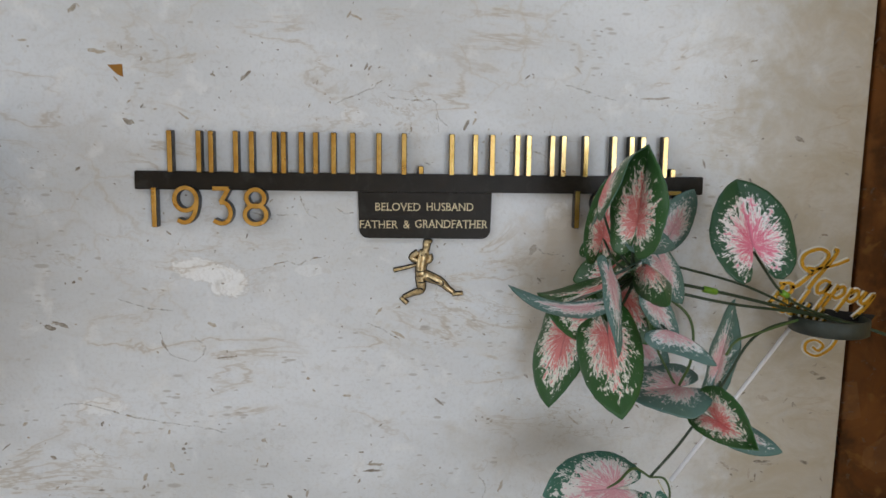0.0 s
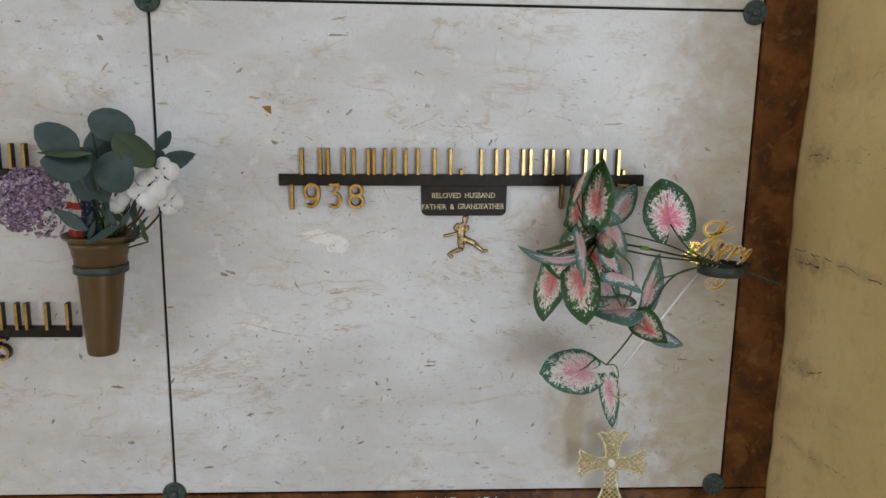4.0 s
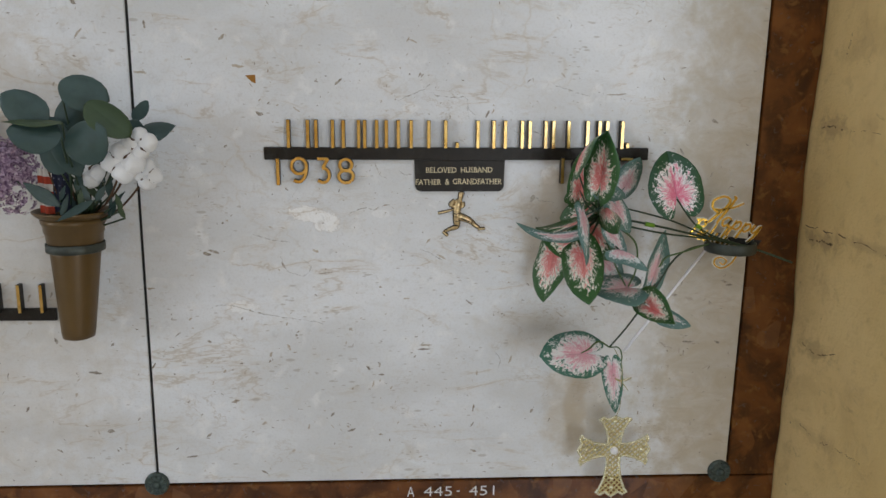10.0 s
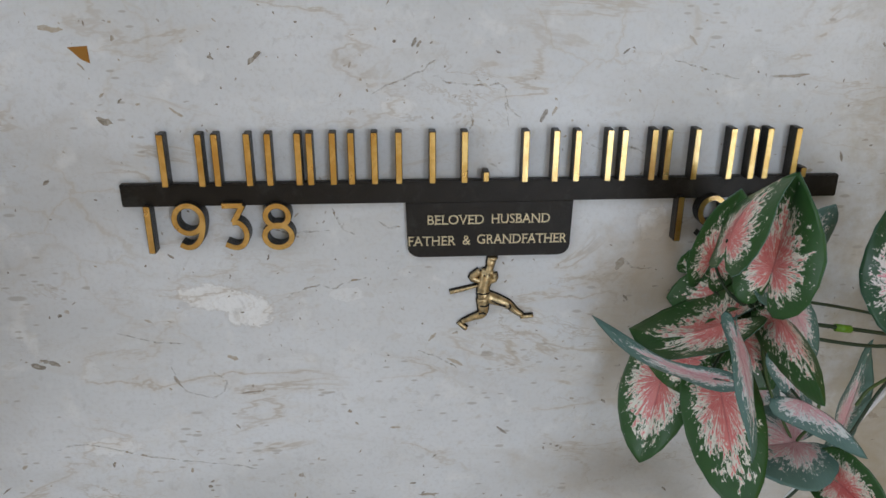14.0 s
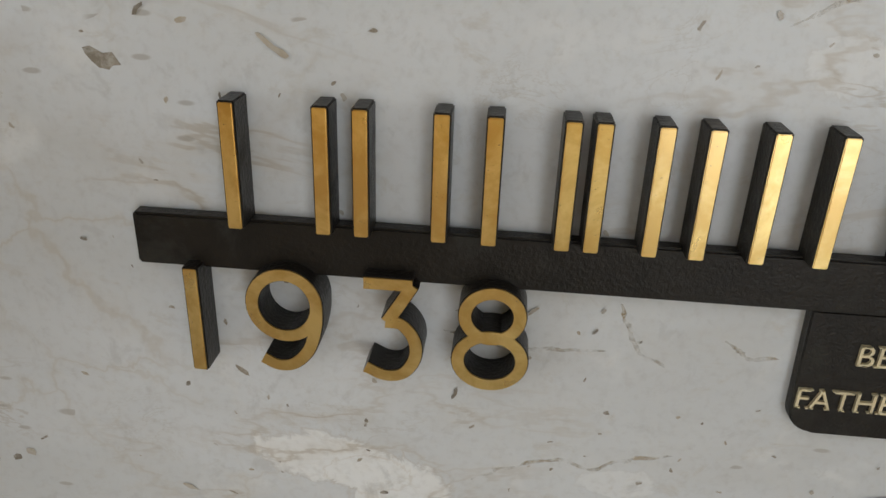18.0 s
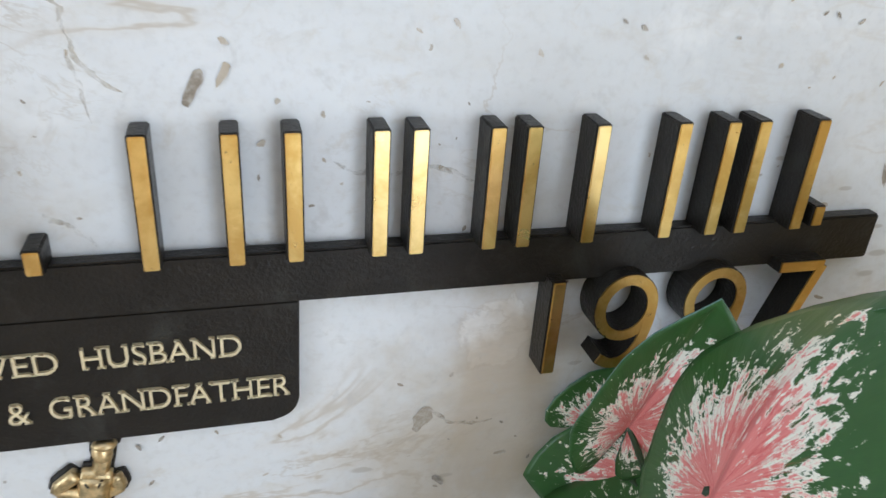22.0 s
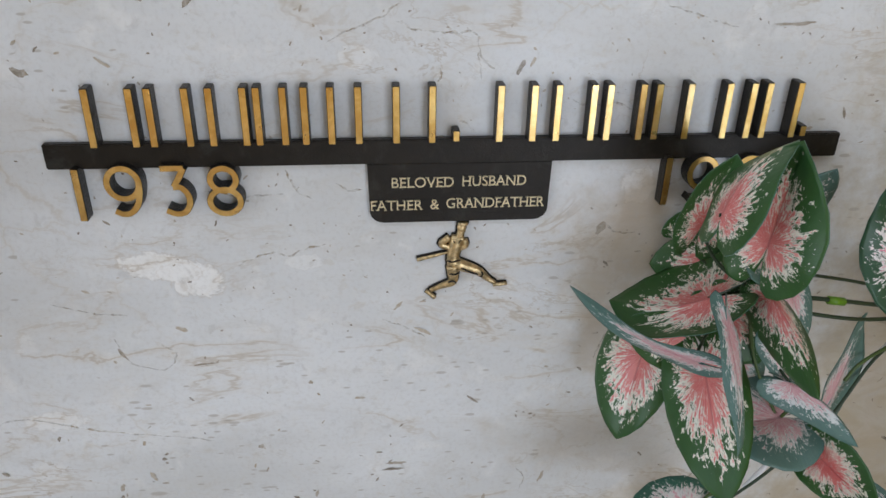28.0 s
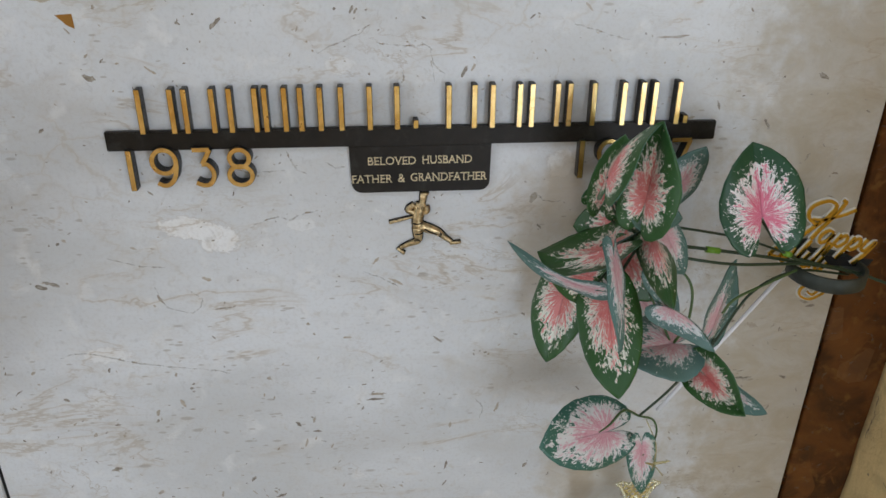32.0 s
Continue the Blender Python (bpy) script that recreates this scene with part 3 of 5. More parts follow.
def strokes(ch):
    """The strokes of a rounded numeral in a unit box; True marks a closed loop."""
    def bend(pts):
        return [(p.x, p.z) for p in arc([(x, 0, z) for x, z in pts], 7)]
    if ch == "9":
        return [(loop_of(0.5, 0.67, 0.5, 0.33), True), (bend([(1.0, 0.66), (0.98, 0.46), (0.86, 0.20), (0.62, 0.03), (0.36, 0.0), (0.12, 0.07)]), False)]
    if ch == "8":
        return [(loop_of(0.5, 0.755, 0.42, 0.245), True), (loop_of(0.5, 0.27, 0.5, 0.27), True)]
    if ch == "3":
        return [([(0.03, 1.0), (0.9, 1.0)], False), (bend([(0.90, 1.0), (0.66, 0.78), (0.45, 0.60)]), False), (bend([(0.42, 0.60), (0.72, 0.58), (0.95, 0.42), (0.97, 0.22), (0.76, 0.04), (0.42, 0.0), (0.05, 0.08)]), False)]
    if ch == "7":
        return [([(0.0, 1.0), (1.0, 1.0)], False), ([(0.97, 1.0), (0.35, 0.0)], False)]
    return [([(0.9, 1.0), (0.2, 1.0)], False), ([(0.2, 1.0), (0.14, 0.58)], False), (bend([(0.14, 0.58), (0.6, 0.64), (0.97, 0.40), (0.85, 0.10), (0.45, 0.0), (0.05, 0.08)]), False)]


def digit(ch, x0, x1, z0, z1, parent, stroke=0.0049):
    """A raised numeral: dark body strokes under gilt faces."""
    h = stroke / 2
    first = None
    for k, (pts, closed) in enumerate(strokes(ch)):
        pts = [(x0 + h + x * (x1 - x0 - stroke), z0 + h + z * (z1 - z0 - stroke)) for x, z in pts]
        lift = 0.00006 * k
        ob = part("digit" if first is None else "stroke", ribbon(pts, stroke, -0.0002, FACE_Y - lift, closed), DARK, first or parent, "", False)
        part("gilt_face", ribbon(pts, stroke - 0.0007, FACE_Y - lift + 0.0003, FACE_Y - 0.0006 - lift, closed), GILT, first or ob, "brushed gilt face")
        first = first or ob


plate = thing("name_rail", "dark bronze name rail with raised gilt-faced characters", "memorial plate", "memorial name rails")
part("rail", box(-0.0002, 0.5990, RAIL_Y, -0.0002, Z0 - 0.0184, Z0 + 0.0008, 0.0008), DARK, plate, "pebbled dark bronze rail")
LETTERS = [(0.0355, 0.0705), (0.0774, 0.1082), (0.1188, 0.1478), (0.1514, 0.1753), (0.1839, 0.1905), (0.2029, 0.2282), (0.2498, 0.2816), (0.3186, 0.3389),
           (0.3436, 0.3635), (0.3686, 0.4006), (0.4071, 0.4376), (0.4441, 0.4735), (0.4978, 0.5222), (0.5288, 0.5586)]
for x0, x1 in LETTERS:
    letter_bars(x0 * 0.997, x1 * 0.997, Z0 - 0.0004, Z0 + 0.0426, plate)
for x0, x1 in ((0.2932, 0.2985), (0.5607, 0.5660)):
    raised_bar(x0, x1, Z0 + 0.0005, Z0 + 0.009, plate, "stop")
for ch, x0, x1, z0, z1 in (("1", 0.0178, 0.0234, -0.0572, -0.0158), ("9", 0.0392, 0.0666, -0.0542, -0.0134), ("3", 0.0776, 0.1014, -0.0550, -0.0140), ("8", 0.1108, 0.1378, -0.0556, -0.0147),
                           ("1", 0.4590, 0.4646, -0.0550, -0.0150), ("9", 0.4770, 0.5030, -0.0552, -0.0140), ("9", 0.5140, 0.5410, -0.0550, -0.0140), ("7", 0.5510, 0.5755, -0.0550, -0.0140)):
    if ch == "1":
        raised_bar(x0, x1, Z0 + z0, Z0 + z1, plate, "digit")
    else:
        digit(ch, x0, x1, Z0 + z0, Z0 + z1, plate)

# the rail and its plaque rise a little to one end
TILT = Matrix.Translation((0, 0, Z0)) @ Matrix.Rotation(-0.0075, 4, "Y") @ Matrix.Translation((0, 0, -Z0))
plate.matrix_world = TILT

# ---- epitaph plaque ----
PALE_GILT = metal_material("pale_gilt", (0.84, 0.71, 0.46), 0.45, 0.40, 0.15, 200)
plaque = thing("epitaph_plaque", "small dark bronze plaque with raised gilt lettering", "plaque")
out, r = [(0.2296, Z0 - 0.0187), (0.3714, Z0 - 0.0187)], 0.0095
for cx, a0 in ((0.3705 - r, 0), (0.2310 + r, -90)):
    out += [(cx + r * math.cos(radians(a0 - k * 15)), Z0 - 0.0678 + r + r * math.sin(radians(a0 - k * 15))) for k in range(7)]
part("plate", prism(out[::-1], -0.0002, -0.0052, 0.0006), DARK, plaque)
for text, x0, x1, z0, z1 in (("BELOVED", 0.2480, 0.2955, -0.0382, -0.0300), ("HUSBAND", 0.3023, 0.3518, -0.0378, -0.0296),
                             ("FATHER", 0.2318, 0.2716, -0.0570, -0.0488), ("&", 0.2778, 0.2844, -0.0568, -0.0486), ("GRANDFATHER", 0.2902, 0.3672, -0.0562, -0.0478)):
    part("word", engraved(text, x0, x1, Z0 + z0, Z0 + z1, -0.005, -0.0064), PALE_GILT, plaque, "raised gilt serif capitals")
plaque.matrix_world = TILT



# ---- batter relief: one plain mesh ----
def batter_relief():
    bm = bmesh.new()
    limbs = [  # points in the wall's plane with radii
        [(0.2708, -0.0982, 0.0016), (0.284, -0.0950, 0.0014), (0.297, -0.0915, 0.0008)],
        [(0.2960, -0.0790, 0.0030), (0.2893, -0.0850, 0.0028), (0.2969, -0.0885, 0.0024)],
        [(0.3070, -0.0815, 0.0030), (0.3078, -0.0868, 0.0028), (0.2990, -0.0900, 0.0023)],
        [(0.3022, -0.0815, 0.0036), (0.3036, -0.0772, 0.0030), (0.3046, -0.0735, 0.0030)],
        [(0.2968, -0.0800, 0.0034), (0.3018, -0.0812, 0.0042), (0.3068, -0.0818, 0.0034)],
        [(0.3015, -0.0800, 0.0060), (0.3000, -0.0890, 0.0058), (0.2990, -0.0960, 0.0052), (0.3000, -0.1030, 0.0058)],
        [(0.3020, -0.1025, 0.0054), (0.3120, -0.1062, 0.0048), (0.3205, -0.1100, 0.0037), (0.3270, -0.1160, 0.0024), (0.3335, -0.1205, 0.0018)],
        [(0.3320, -0.1222, 0.0018), (0.3430, -0.1212, 0.0014)],
        [(0.2990, -0.1040, 0.0054), (0.2995, -0.1120, 0.0047), (0.2988, -0.1185, 0.0037), (0.2895, -0.1222, 0.0024), (0.2815, -0.1260, 0.0018)],
        [(0.2785, -0.1262, 0.0016), (0.2855, -0.1325, 0.0018)],
    ]
    # slot 0: wider dark copy behind, paints recess shade round the figure
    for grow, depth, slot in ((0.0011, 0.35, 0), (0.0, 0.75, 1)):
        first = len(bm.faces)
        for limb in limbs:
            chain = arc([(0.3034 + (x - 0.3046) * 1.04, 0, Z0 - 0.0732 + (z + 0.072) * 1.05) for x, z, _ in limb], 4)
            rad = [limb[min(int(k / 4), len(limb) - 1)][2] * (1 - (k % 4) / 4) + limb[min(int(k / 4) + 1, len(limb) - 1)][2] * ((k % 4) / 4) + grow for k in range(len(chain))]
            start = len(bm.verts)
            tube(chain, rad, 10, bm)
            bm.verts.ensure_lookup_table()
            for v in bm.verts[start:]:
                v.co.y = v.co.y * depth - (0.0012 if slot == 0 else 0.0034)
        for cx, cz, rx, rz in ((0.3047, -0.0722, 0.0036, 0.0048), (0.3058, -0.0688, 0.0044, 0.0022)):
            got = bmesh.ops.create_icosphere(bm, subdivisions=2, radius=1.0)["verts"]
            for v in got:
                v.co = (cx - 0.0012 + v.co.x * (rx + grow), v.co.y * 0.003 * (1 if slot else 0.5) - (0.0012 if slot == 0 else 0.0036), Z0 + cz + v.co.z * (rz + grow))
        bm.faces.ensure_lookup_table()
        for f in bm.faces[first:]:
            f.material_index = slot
    first = len(bm.faces)
    # dark belt, then dark lines that put shade into the folds by colour
    for belt_or_shade in ([(0.2935, -0.0978), (0.2985, -0.0988), (0.3045, -0.0972)], [(0.3052, -0.1042), (0.3130, -0.1085), (0.3190, -0.1105)], [(0.2960, -0.1095), (0.3010, -0.1100), (0.3040, -0.1080)], [(0.2985, -0.0805), (0.3010, -0.0835), (0.3040, -0.0800)], [(0.2952, -0.1170), (0.2990, -0.1160), (0.3020, -0.1180)], [(0.3215, -0.1080), (0.3225, -0.1110), (0.3205, -0.1130)]):
        start = len(bm.verts)
        tube(arc([(0.3034 + (x - 0.3046) * 1.04, 0, Z0 - 0.0732 + (z + 0.072) * 1.05) for x, z in belt_or_shade], 4), [0.0004] + [0.0008] * 7 + [0.0004], 6, bm)
        bm.verts.ensure_lookup_table()
        for v in bm.verts[start:]:
            v.co.y = v.co.y * 0.8 - 0.0070
    bm.faces.ensure_lookup_table()
    for f in bm.faces[first:]:
        f.material_index = 0
    return bm


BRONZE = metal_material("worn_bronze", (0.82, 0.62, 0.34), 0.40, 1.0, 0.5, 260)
# first material carries the belt and the painted shade, second the bronze
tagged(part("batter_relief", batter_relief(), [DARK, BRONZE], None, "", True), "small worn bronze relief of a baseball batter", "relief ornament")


# ---- fossil flecks in the marble ----
def fleck_outline(rng, cx, cz, length, width, angle):
    n = max(8, min(22, int(length / 0.0010)))
    ca, sa = math.cos(angle), math.sin(angle)
    bend = rng.uniform(-0.25, 0.25)
    out = []
    for k in range(n):
        a = 2 * math.pi * k / n
        u, v = math.cos(a) * length / 2 * rng.uniform(0.72, 1.1), math.sin(a) * width / 2 * rng.uniform(0.40, 1.25)
        v += bend * (u * u) / length
        out.append((cx + u * ca - v * sa, cz + u * sa + v * ca))
    return out


def flat_pieces(outlines, y):
    verts, faces = [], []
    for out in outlines:
        faces.append(tuple(range(len(verts), len(verts) + len(out))))
        lift = 0.00008 * (len(faces) % 9)
        verts += [(x, y - lift, z) for x, z in out]
    me = bpy.data.meshes.new("flecks")
    me.from_pydata(verts, [], faces)
    return me


rng = random.Random(11)
outs = []

def mark(x, z, length, width, slope):
    """One larger fossil mark with a few crumbs beside it."""
    outs.append(fleck_outline(rng, x, Z0 + z, length, width, radians(slope)))
    for _ in range(rng.randint(0, 2)):
        outs.append(fleck_outline(rng, x + rng.gauss(0, 0.012), Z0 + z + rng.gauss(0, 0.008), rng.uniform(0.002, 0.005), rng.uniform(0.0012, 0.0026), rng.uniform(0, 3.1)))


mark(-0.0361, 0.1210, 0.0223, 0.0045, -4)
mark(0.2276, 0.1616, 0.0143, 0.0029, -23)
mark(-0.1082, 0.1296, 0.0111, 0.0022, 2)
mark(0.2413, 0.1115, 0.0070, 0.0028, 60)
mark(0.5438, 0.0871, 0.0335, 0.0030, 3)
mark(0.6482, 0.1292, 0.0086, 0.0030, 11)
mark(0.7046, 0.0478, 0.0140, 0.0047, -27)
mark(0.3427, 0.0547, 0.0129, 0.0041, 66)
mark(0.3516, 0.0590, 0.0088, 0.0035, 61)
mark(0.0499, 0.0579, 0.0140, 0.0029, -35)
mark(-0.0687, -0.1183, 0.0047, 0.0048, 0)
mark(0.0905, -0.1983, 0.0242, 0.0019, 5)
mark(0.2743, -0.1717, 0.0186, 0.0038, -30)
mark(0.2189, -0.2408, 0.0124, 0.0026, 0)
mark(0.2481, -0.3269, 0.0250, 0.0033, 3)
mark(0.0231, -0.1850, 0.0134, 0.0043, -62)
mark(0.0744, -0.1628, 0.0120, 0.0049, -21)
mark(-0.0954, -0.1674, 0.0145, 0.0049, -16)
mark(-0.0443, -0.2735, 0.0064, 0.0036, 78)
mark(-0.1259, -0.2737, 0.0087, 0.0030, 41)
mark(-0.1468, -0.2992, 0.0125, 0.0019, 41)
mark(0.0265, -0.2831, 0.0065, 0.0036, 70)
mark(-0.0005, -0.3349, 0.0105, 0.0049, 74)
mark(-0.0026, -0.3460, 0.0064, 0.0031, 60)
mark(0.0412, -0.3024, 0.0048, 0.0039, 0)
mark(0.1206, -0.3155, 0.0065, 0.0024, 79)
mark(0.6977, -0.3209, 0.0199, 0.0034, 0)
mark(0.6843, -0.3365, 0.0122, 0.0027, 90)
mark(0.6717, -0.2161, 0.0090, 0.0039, 84)
mark(0.4716, -0.2694, 0.0185, 0.0026, -40)
mark(0.3793, -0.2696, 0.0052, 0.0032, 62)
mark(0.3912, -0.3459, 0.0158, 0.0045, 72)
mark(0.0087, 0.1143, 0.0056, 0.0034, 78)
mark(0.2354, -0.3058, 0.0062, 0.0027, 0)
mark(0.2739, -0.1422, 0.0061, 0.0019, 1)
mark(0.4823, -0.1560, 0.0050, 0.0032, 21)
mark(-0.1795, 0.1096, 0.0209, 0.0044, -4)
mark(-0.0583, 0.1627, 0.0143, 0.0051, 44)
mark(0.0997, 0.2452, 0.0282, 0.0042, 11)
mark(0.0959, 0.2196, 0.0352, 0.0034, 1)
mark(-0.2655, 0.1651, 0.0197, 0.0049, 48)
mark(-0.1695, 0.1779, 0.0134, 0.0044, -78)
mark(-0.1843, -0.2233, 0.0147, 0.0048, 0)
mark(-0.1879, -0.3528, 0.0141, 0.0047, 59)
mark(-0.2809, -0.3630, 0.0240, 0.0051, -6)
mark(-0.0840, -0.1637, 0.0182, 0.0048, -21)
mark(-0.0619, -0.1143, 0.0046, 0.0047, 0)
mark(-0.1342, -0.5118, 0.0232, 0.0031, 5)
mark(0.0287, -0.3220, 0.0119, 0.0049, -63)
mark(0.2507, -0.3206, 0.0195, 0.0041, 0)
mark(0.1756, -0.3543, 0.0102, 0.0039, 80)
mark(0.1648, -0.3874, 0.0145, 0.0029, 76)
mark(0.3316, -0.4316, 0.0148, 0.0041, 77)
mark(0.1289, -0.4683, 0.0160, 0.0043, 21)
mark(0.1765, -0.4773, 0.0089, 0.0043, -1)
mark(-0.0145, -0.4544, 0.0101, 0.0052, 37)
mark(0.0580, -0.4614, 0.0106, 0.0039, 84)
mark(-0.0170, -0.5422, 0.0160, 0.0043, -33)
mark(0.3361, -0.3695, 0.0103, 0.0040, 82)
mark(-0.0753, -0.3624, 0.0080, 0.0039, 51)
mark(0.1283, -0.2918, 0.0060, 0.0049, 61)
mark(0.1766, -0.2217, 0.0048, 0.0039, 1)
mark(0.6905, -0.3177, 0.0216, 0.0040, -0)
mark(0.4308, -0.4379, 0.0089, 0.0050, 53)
mark(0.6132, -0.4442, 0.0082, 0.0031, 84)
mark(0.6769, -0.3317, 0.0141, 0.0030, 90)
mark(0.7269, -0.3616, 0.0192, 0.0032, 26)
mark(0.7067, -0.4632, 0.0107, 0.0040, -76)
mark(0.6125, -0.4058, 0.0085, 0.0039, -58)
mark(0.1869, 0.0951, 0.0054, 0.0022, 68)
mark(0.1784, 0.0710, 0.0039, 0.0019, 60)
mark(0.4059, 0.1061, 0.0074, 0.0025, 43)
mark(0.4461, -0.0056, 0.0024, 0.0020, 35)
for _ in range(1500):
    x, z = rng.uniform(-0.62, XR - 0.015), Z0 + rng.uniform(-0.55, 0.62)
    if z > ZT - 0.006 and z < ZT + 0.006 or abs(x - XL) < 0.015:
        continue
    dense = noise.noise(Vector((x * 4.5, 2.0, z * 4.5)))
    low = 0.25 if z < Z0 - 0.2 or z > ZT else 0.0
    if rng.random() > 0.36 + dense + low + (0.2 if x < 0.2 and z < Z0 - 0.2 else 0):
        continue
    length = min(0.0022 + rng.expovariate(1 / 0.0030), 0.016)
    outs.append(fleck_outline(rng, x, z, length, max(0.0013, length * rng.uniform(0.16, 0.5)), rng.choice((rng.uniform(-0.9, 0.2), rng.uniform(0, 3.14), rng.uniform(0.7, 1.3)))))
for _ in range(420):
    x, z = rng.uniform(0.52, XR - 0.015), Z0 + rng.uniform(-0.55, 0.05)
    if rng.random() < 0.30 + noise.noise(Vector((x * 7, 1.0, z * 7))):
        length = min(0.003 + rng.expovariate(1 / 0.004), 0.016)
        outs.append(fleck_outline(rng, x, z, length, max(0.0013, length * rng.uniform(0.16, 0.4)), rng.choice((rng.uniform(-0.4, 0.4), rng.uniform(0, 3.14)))))
for _ in range(620):
    x, z = rng.uniform(-0.12, 0.66), Z0 + rng.uniform(-0.17, 0.14)
    if rng.random() < 0.45 + noise.noise(Vector((x * 9, 5.0, z * 9))):
        length = rng.uniform(0.0012, 0.0032)
        outs.append(fleck_outline(rng, x, z, length, length * rng.uniform(0.3, 0.7), rng.uniform(0, 3.14)))
me = flat_pieces(outs, -0.00012)
me.materials.append(FLECK)
flecks = new("fossil_flecks", me)
flecks.parent = wall
tagged(flecks, "grey-brown fossil flecks in the marble", kind="stuff")
AMBER = paint_material("amber_inclusion", (0.42, 0.19, 0.035), 0.3, 0.15)
me = flat_pieces([[(-0.0255, Z0 + 0.1075), (-0.0105, Z0 + 0.1085), (-0.0100, Z0 + 0.0955), (-0.0165, Z0 + 0.0985)]], -0.00016)
me.materials.append(AMBER)
amber = new("amber_inclusion", me)
amber.parent = wall
tagged(amber, "small amber-coloured stone inclusion")


# ---- tan veins in the marble ----
def vein_material():
    m = Nodes("tan_vein", 0.33)
    c = m.mix(m.step(m.noise(90, 4, 0.6), 0.35, 0.65), (0.46, 0.34, 0.19), (0.63, 0.53, 0.39))
    m.link(m.math("MULTIPLY", m.step(m.noise(150, 5, 0.7, 0.5), 0.34, 0.72), 0.58), m.b.inputs["Alpha"])
    return m.done(c)


VEIN = vein_material()
vein_rng = random.Random(23)


def vein(points):
    """One wandering hair-thin vein, of uneven width."""
    line = []
    for q in arc([(x, 0, Z0 + z) for x, z in points], 9):
        jog = 0.0016 * noise.noise(Vector((q.x * 170, 3.0, q.z * 170)))
        line.append((q.x + jog, q.z + 0.0016 * noise.noise(Vector((q.x * 150, 8.0, q.z * 150)))))
    verts, n = [], len(line)
    for k, (x, z) in enumerate(line):
        (ax, az), (bx, bz) = line[max(0, k - 1)], line[min(n - 1, k + 1)]
        d = math.hypot(bx - ax, bz - az)
        w = vein_rng.uniform(0.0003, 0.0011) * min(1.0, 0.25 + 0.25 * min(k, n - 1 - k))
        verts += [(x - (bz - az) / d * w, -0.00007, z + (bx - ax) / d * w), (x + (bz - az) / d * w, -0.00007, z - (bx - ax) / d * w)]
    me = bpy.data.meshes.new("vein")
    me.from_pydata(verts, [], [(2 * k, 2 * k + 1, 2 * k + 3, 2 * k + 2) for k in range(n - 1)])
    me.materials.append(VEIN)
    new("vein", me).parent = wall


vein([(0.311, 0.065), (0.315, 0.045)])
vein([(0.204, 0.072), (0.219, 0.080), (0.239, 0.089), (0.256, 0.099)])
vein([(-0.024, -0.136), (0.009, -0.145), (0.034, -0.148)])
vein([(-0.094, -0.256), (-0.065, -0.251), (-0.003, -0.268), (0.064, -0.278), (0.088, -0.284)])
vein([(0.427, -0.207), (0.436, -0.182), (0.449, -0.177)])
vein([(0.365, -0.332), (0.375, -0.347), (0.371, -0.362)])
vein([(0.240, -0.159), (0.259, -0.167), (0.276, -0.178)])
vein([(0.020, -0.170), (0.028, -0.193), (0.054, -0.203), (0.067, -0.189), (0.057, -0.177)])
vein([(0.447, 0.099), (0.469, 0.093), (0.501, 0.084)])
vein([(0.108, -0.039), (0.133, -0.044), (0.166, -0.042)])
vein([(0.252, 0.087), (0.264, 0.082), (0.278, 0.080), (0.293, 0.079), (0.306, 0.080), (0.311, 0.076), (0.311, 0.070)])
vein([(0.311, 0.070), (0.314, 0.061), (0.324, 0.054)])
vein([(0.283, 0.057), (0.284, 0.049), (0.281, 0.040)])
vein([(0.297, 0.017), (0.305, 0.012), (0.312, 0.005)])
vein([(0.418, -0.071), (0.433, -0.081), (0.448, -0.081)])
vein([(0.383, 0.031), (0.399, 0.026), (0.416, 0.028), (0.434, 0.022)])
vein([(0.121, -0.107), (0.137, -0.098), (0.154, -0.093), (0.165, -0.096), (0.178, -0.091), (0.197, -0.086)])
vein([(0.169, -0.023), (0.172, -0.033), (0.179, -0.043), (0.187, -0.047)])
vein([(0.206, -0.034), (0.214, -0.040), (0.225, -0.040)])


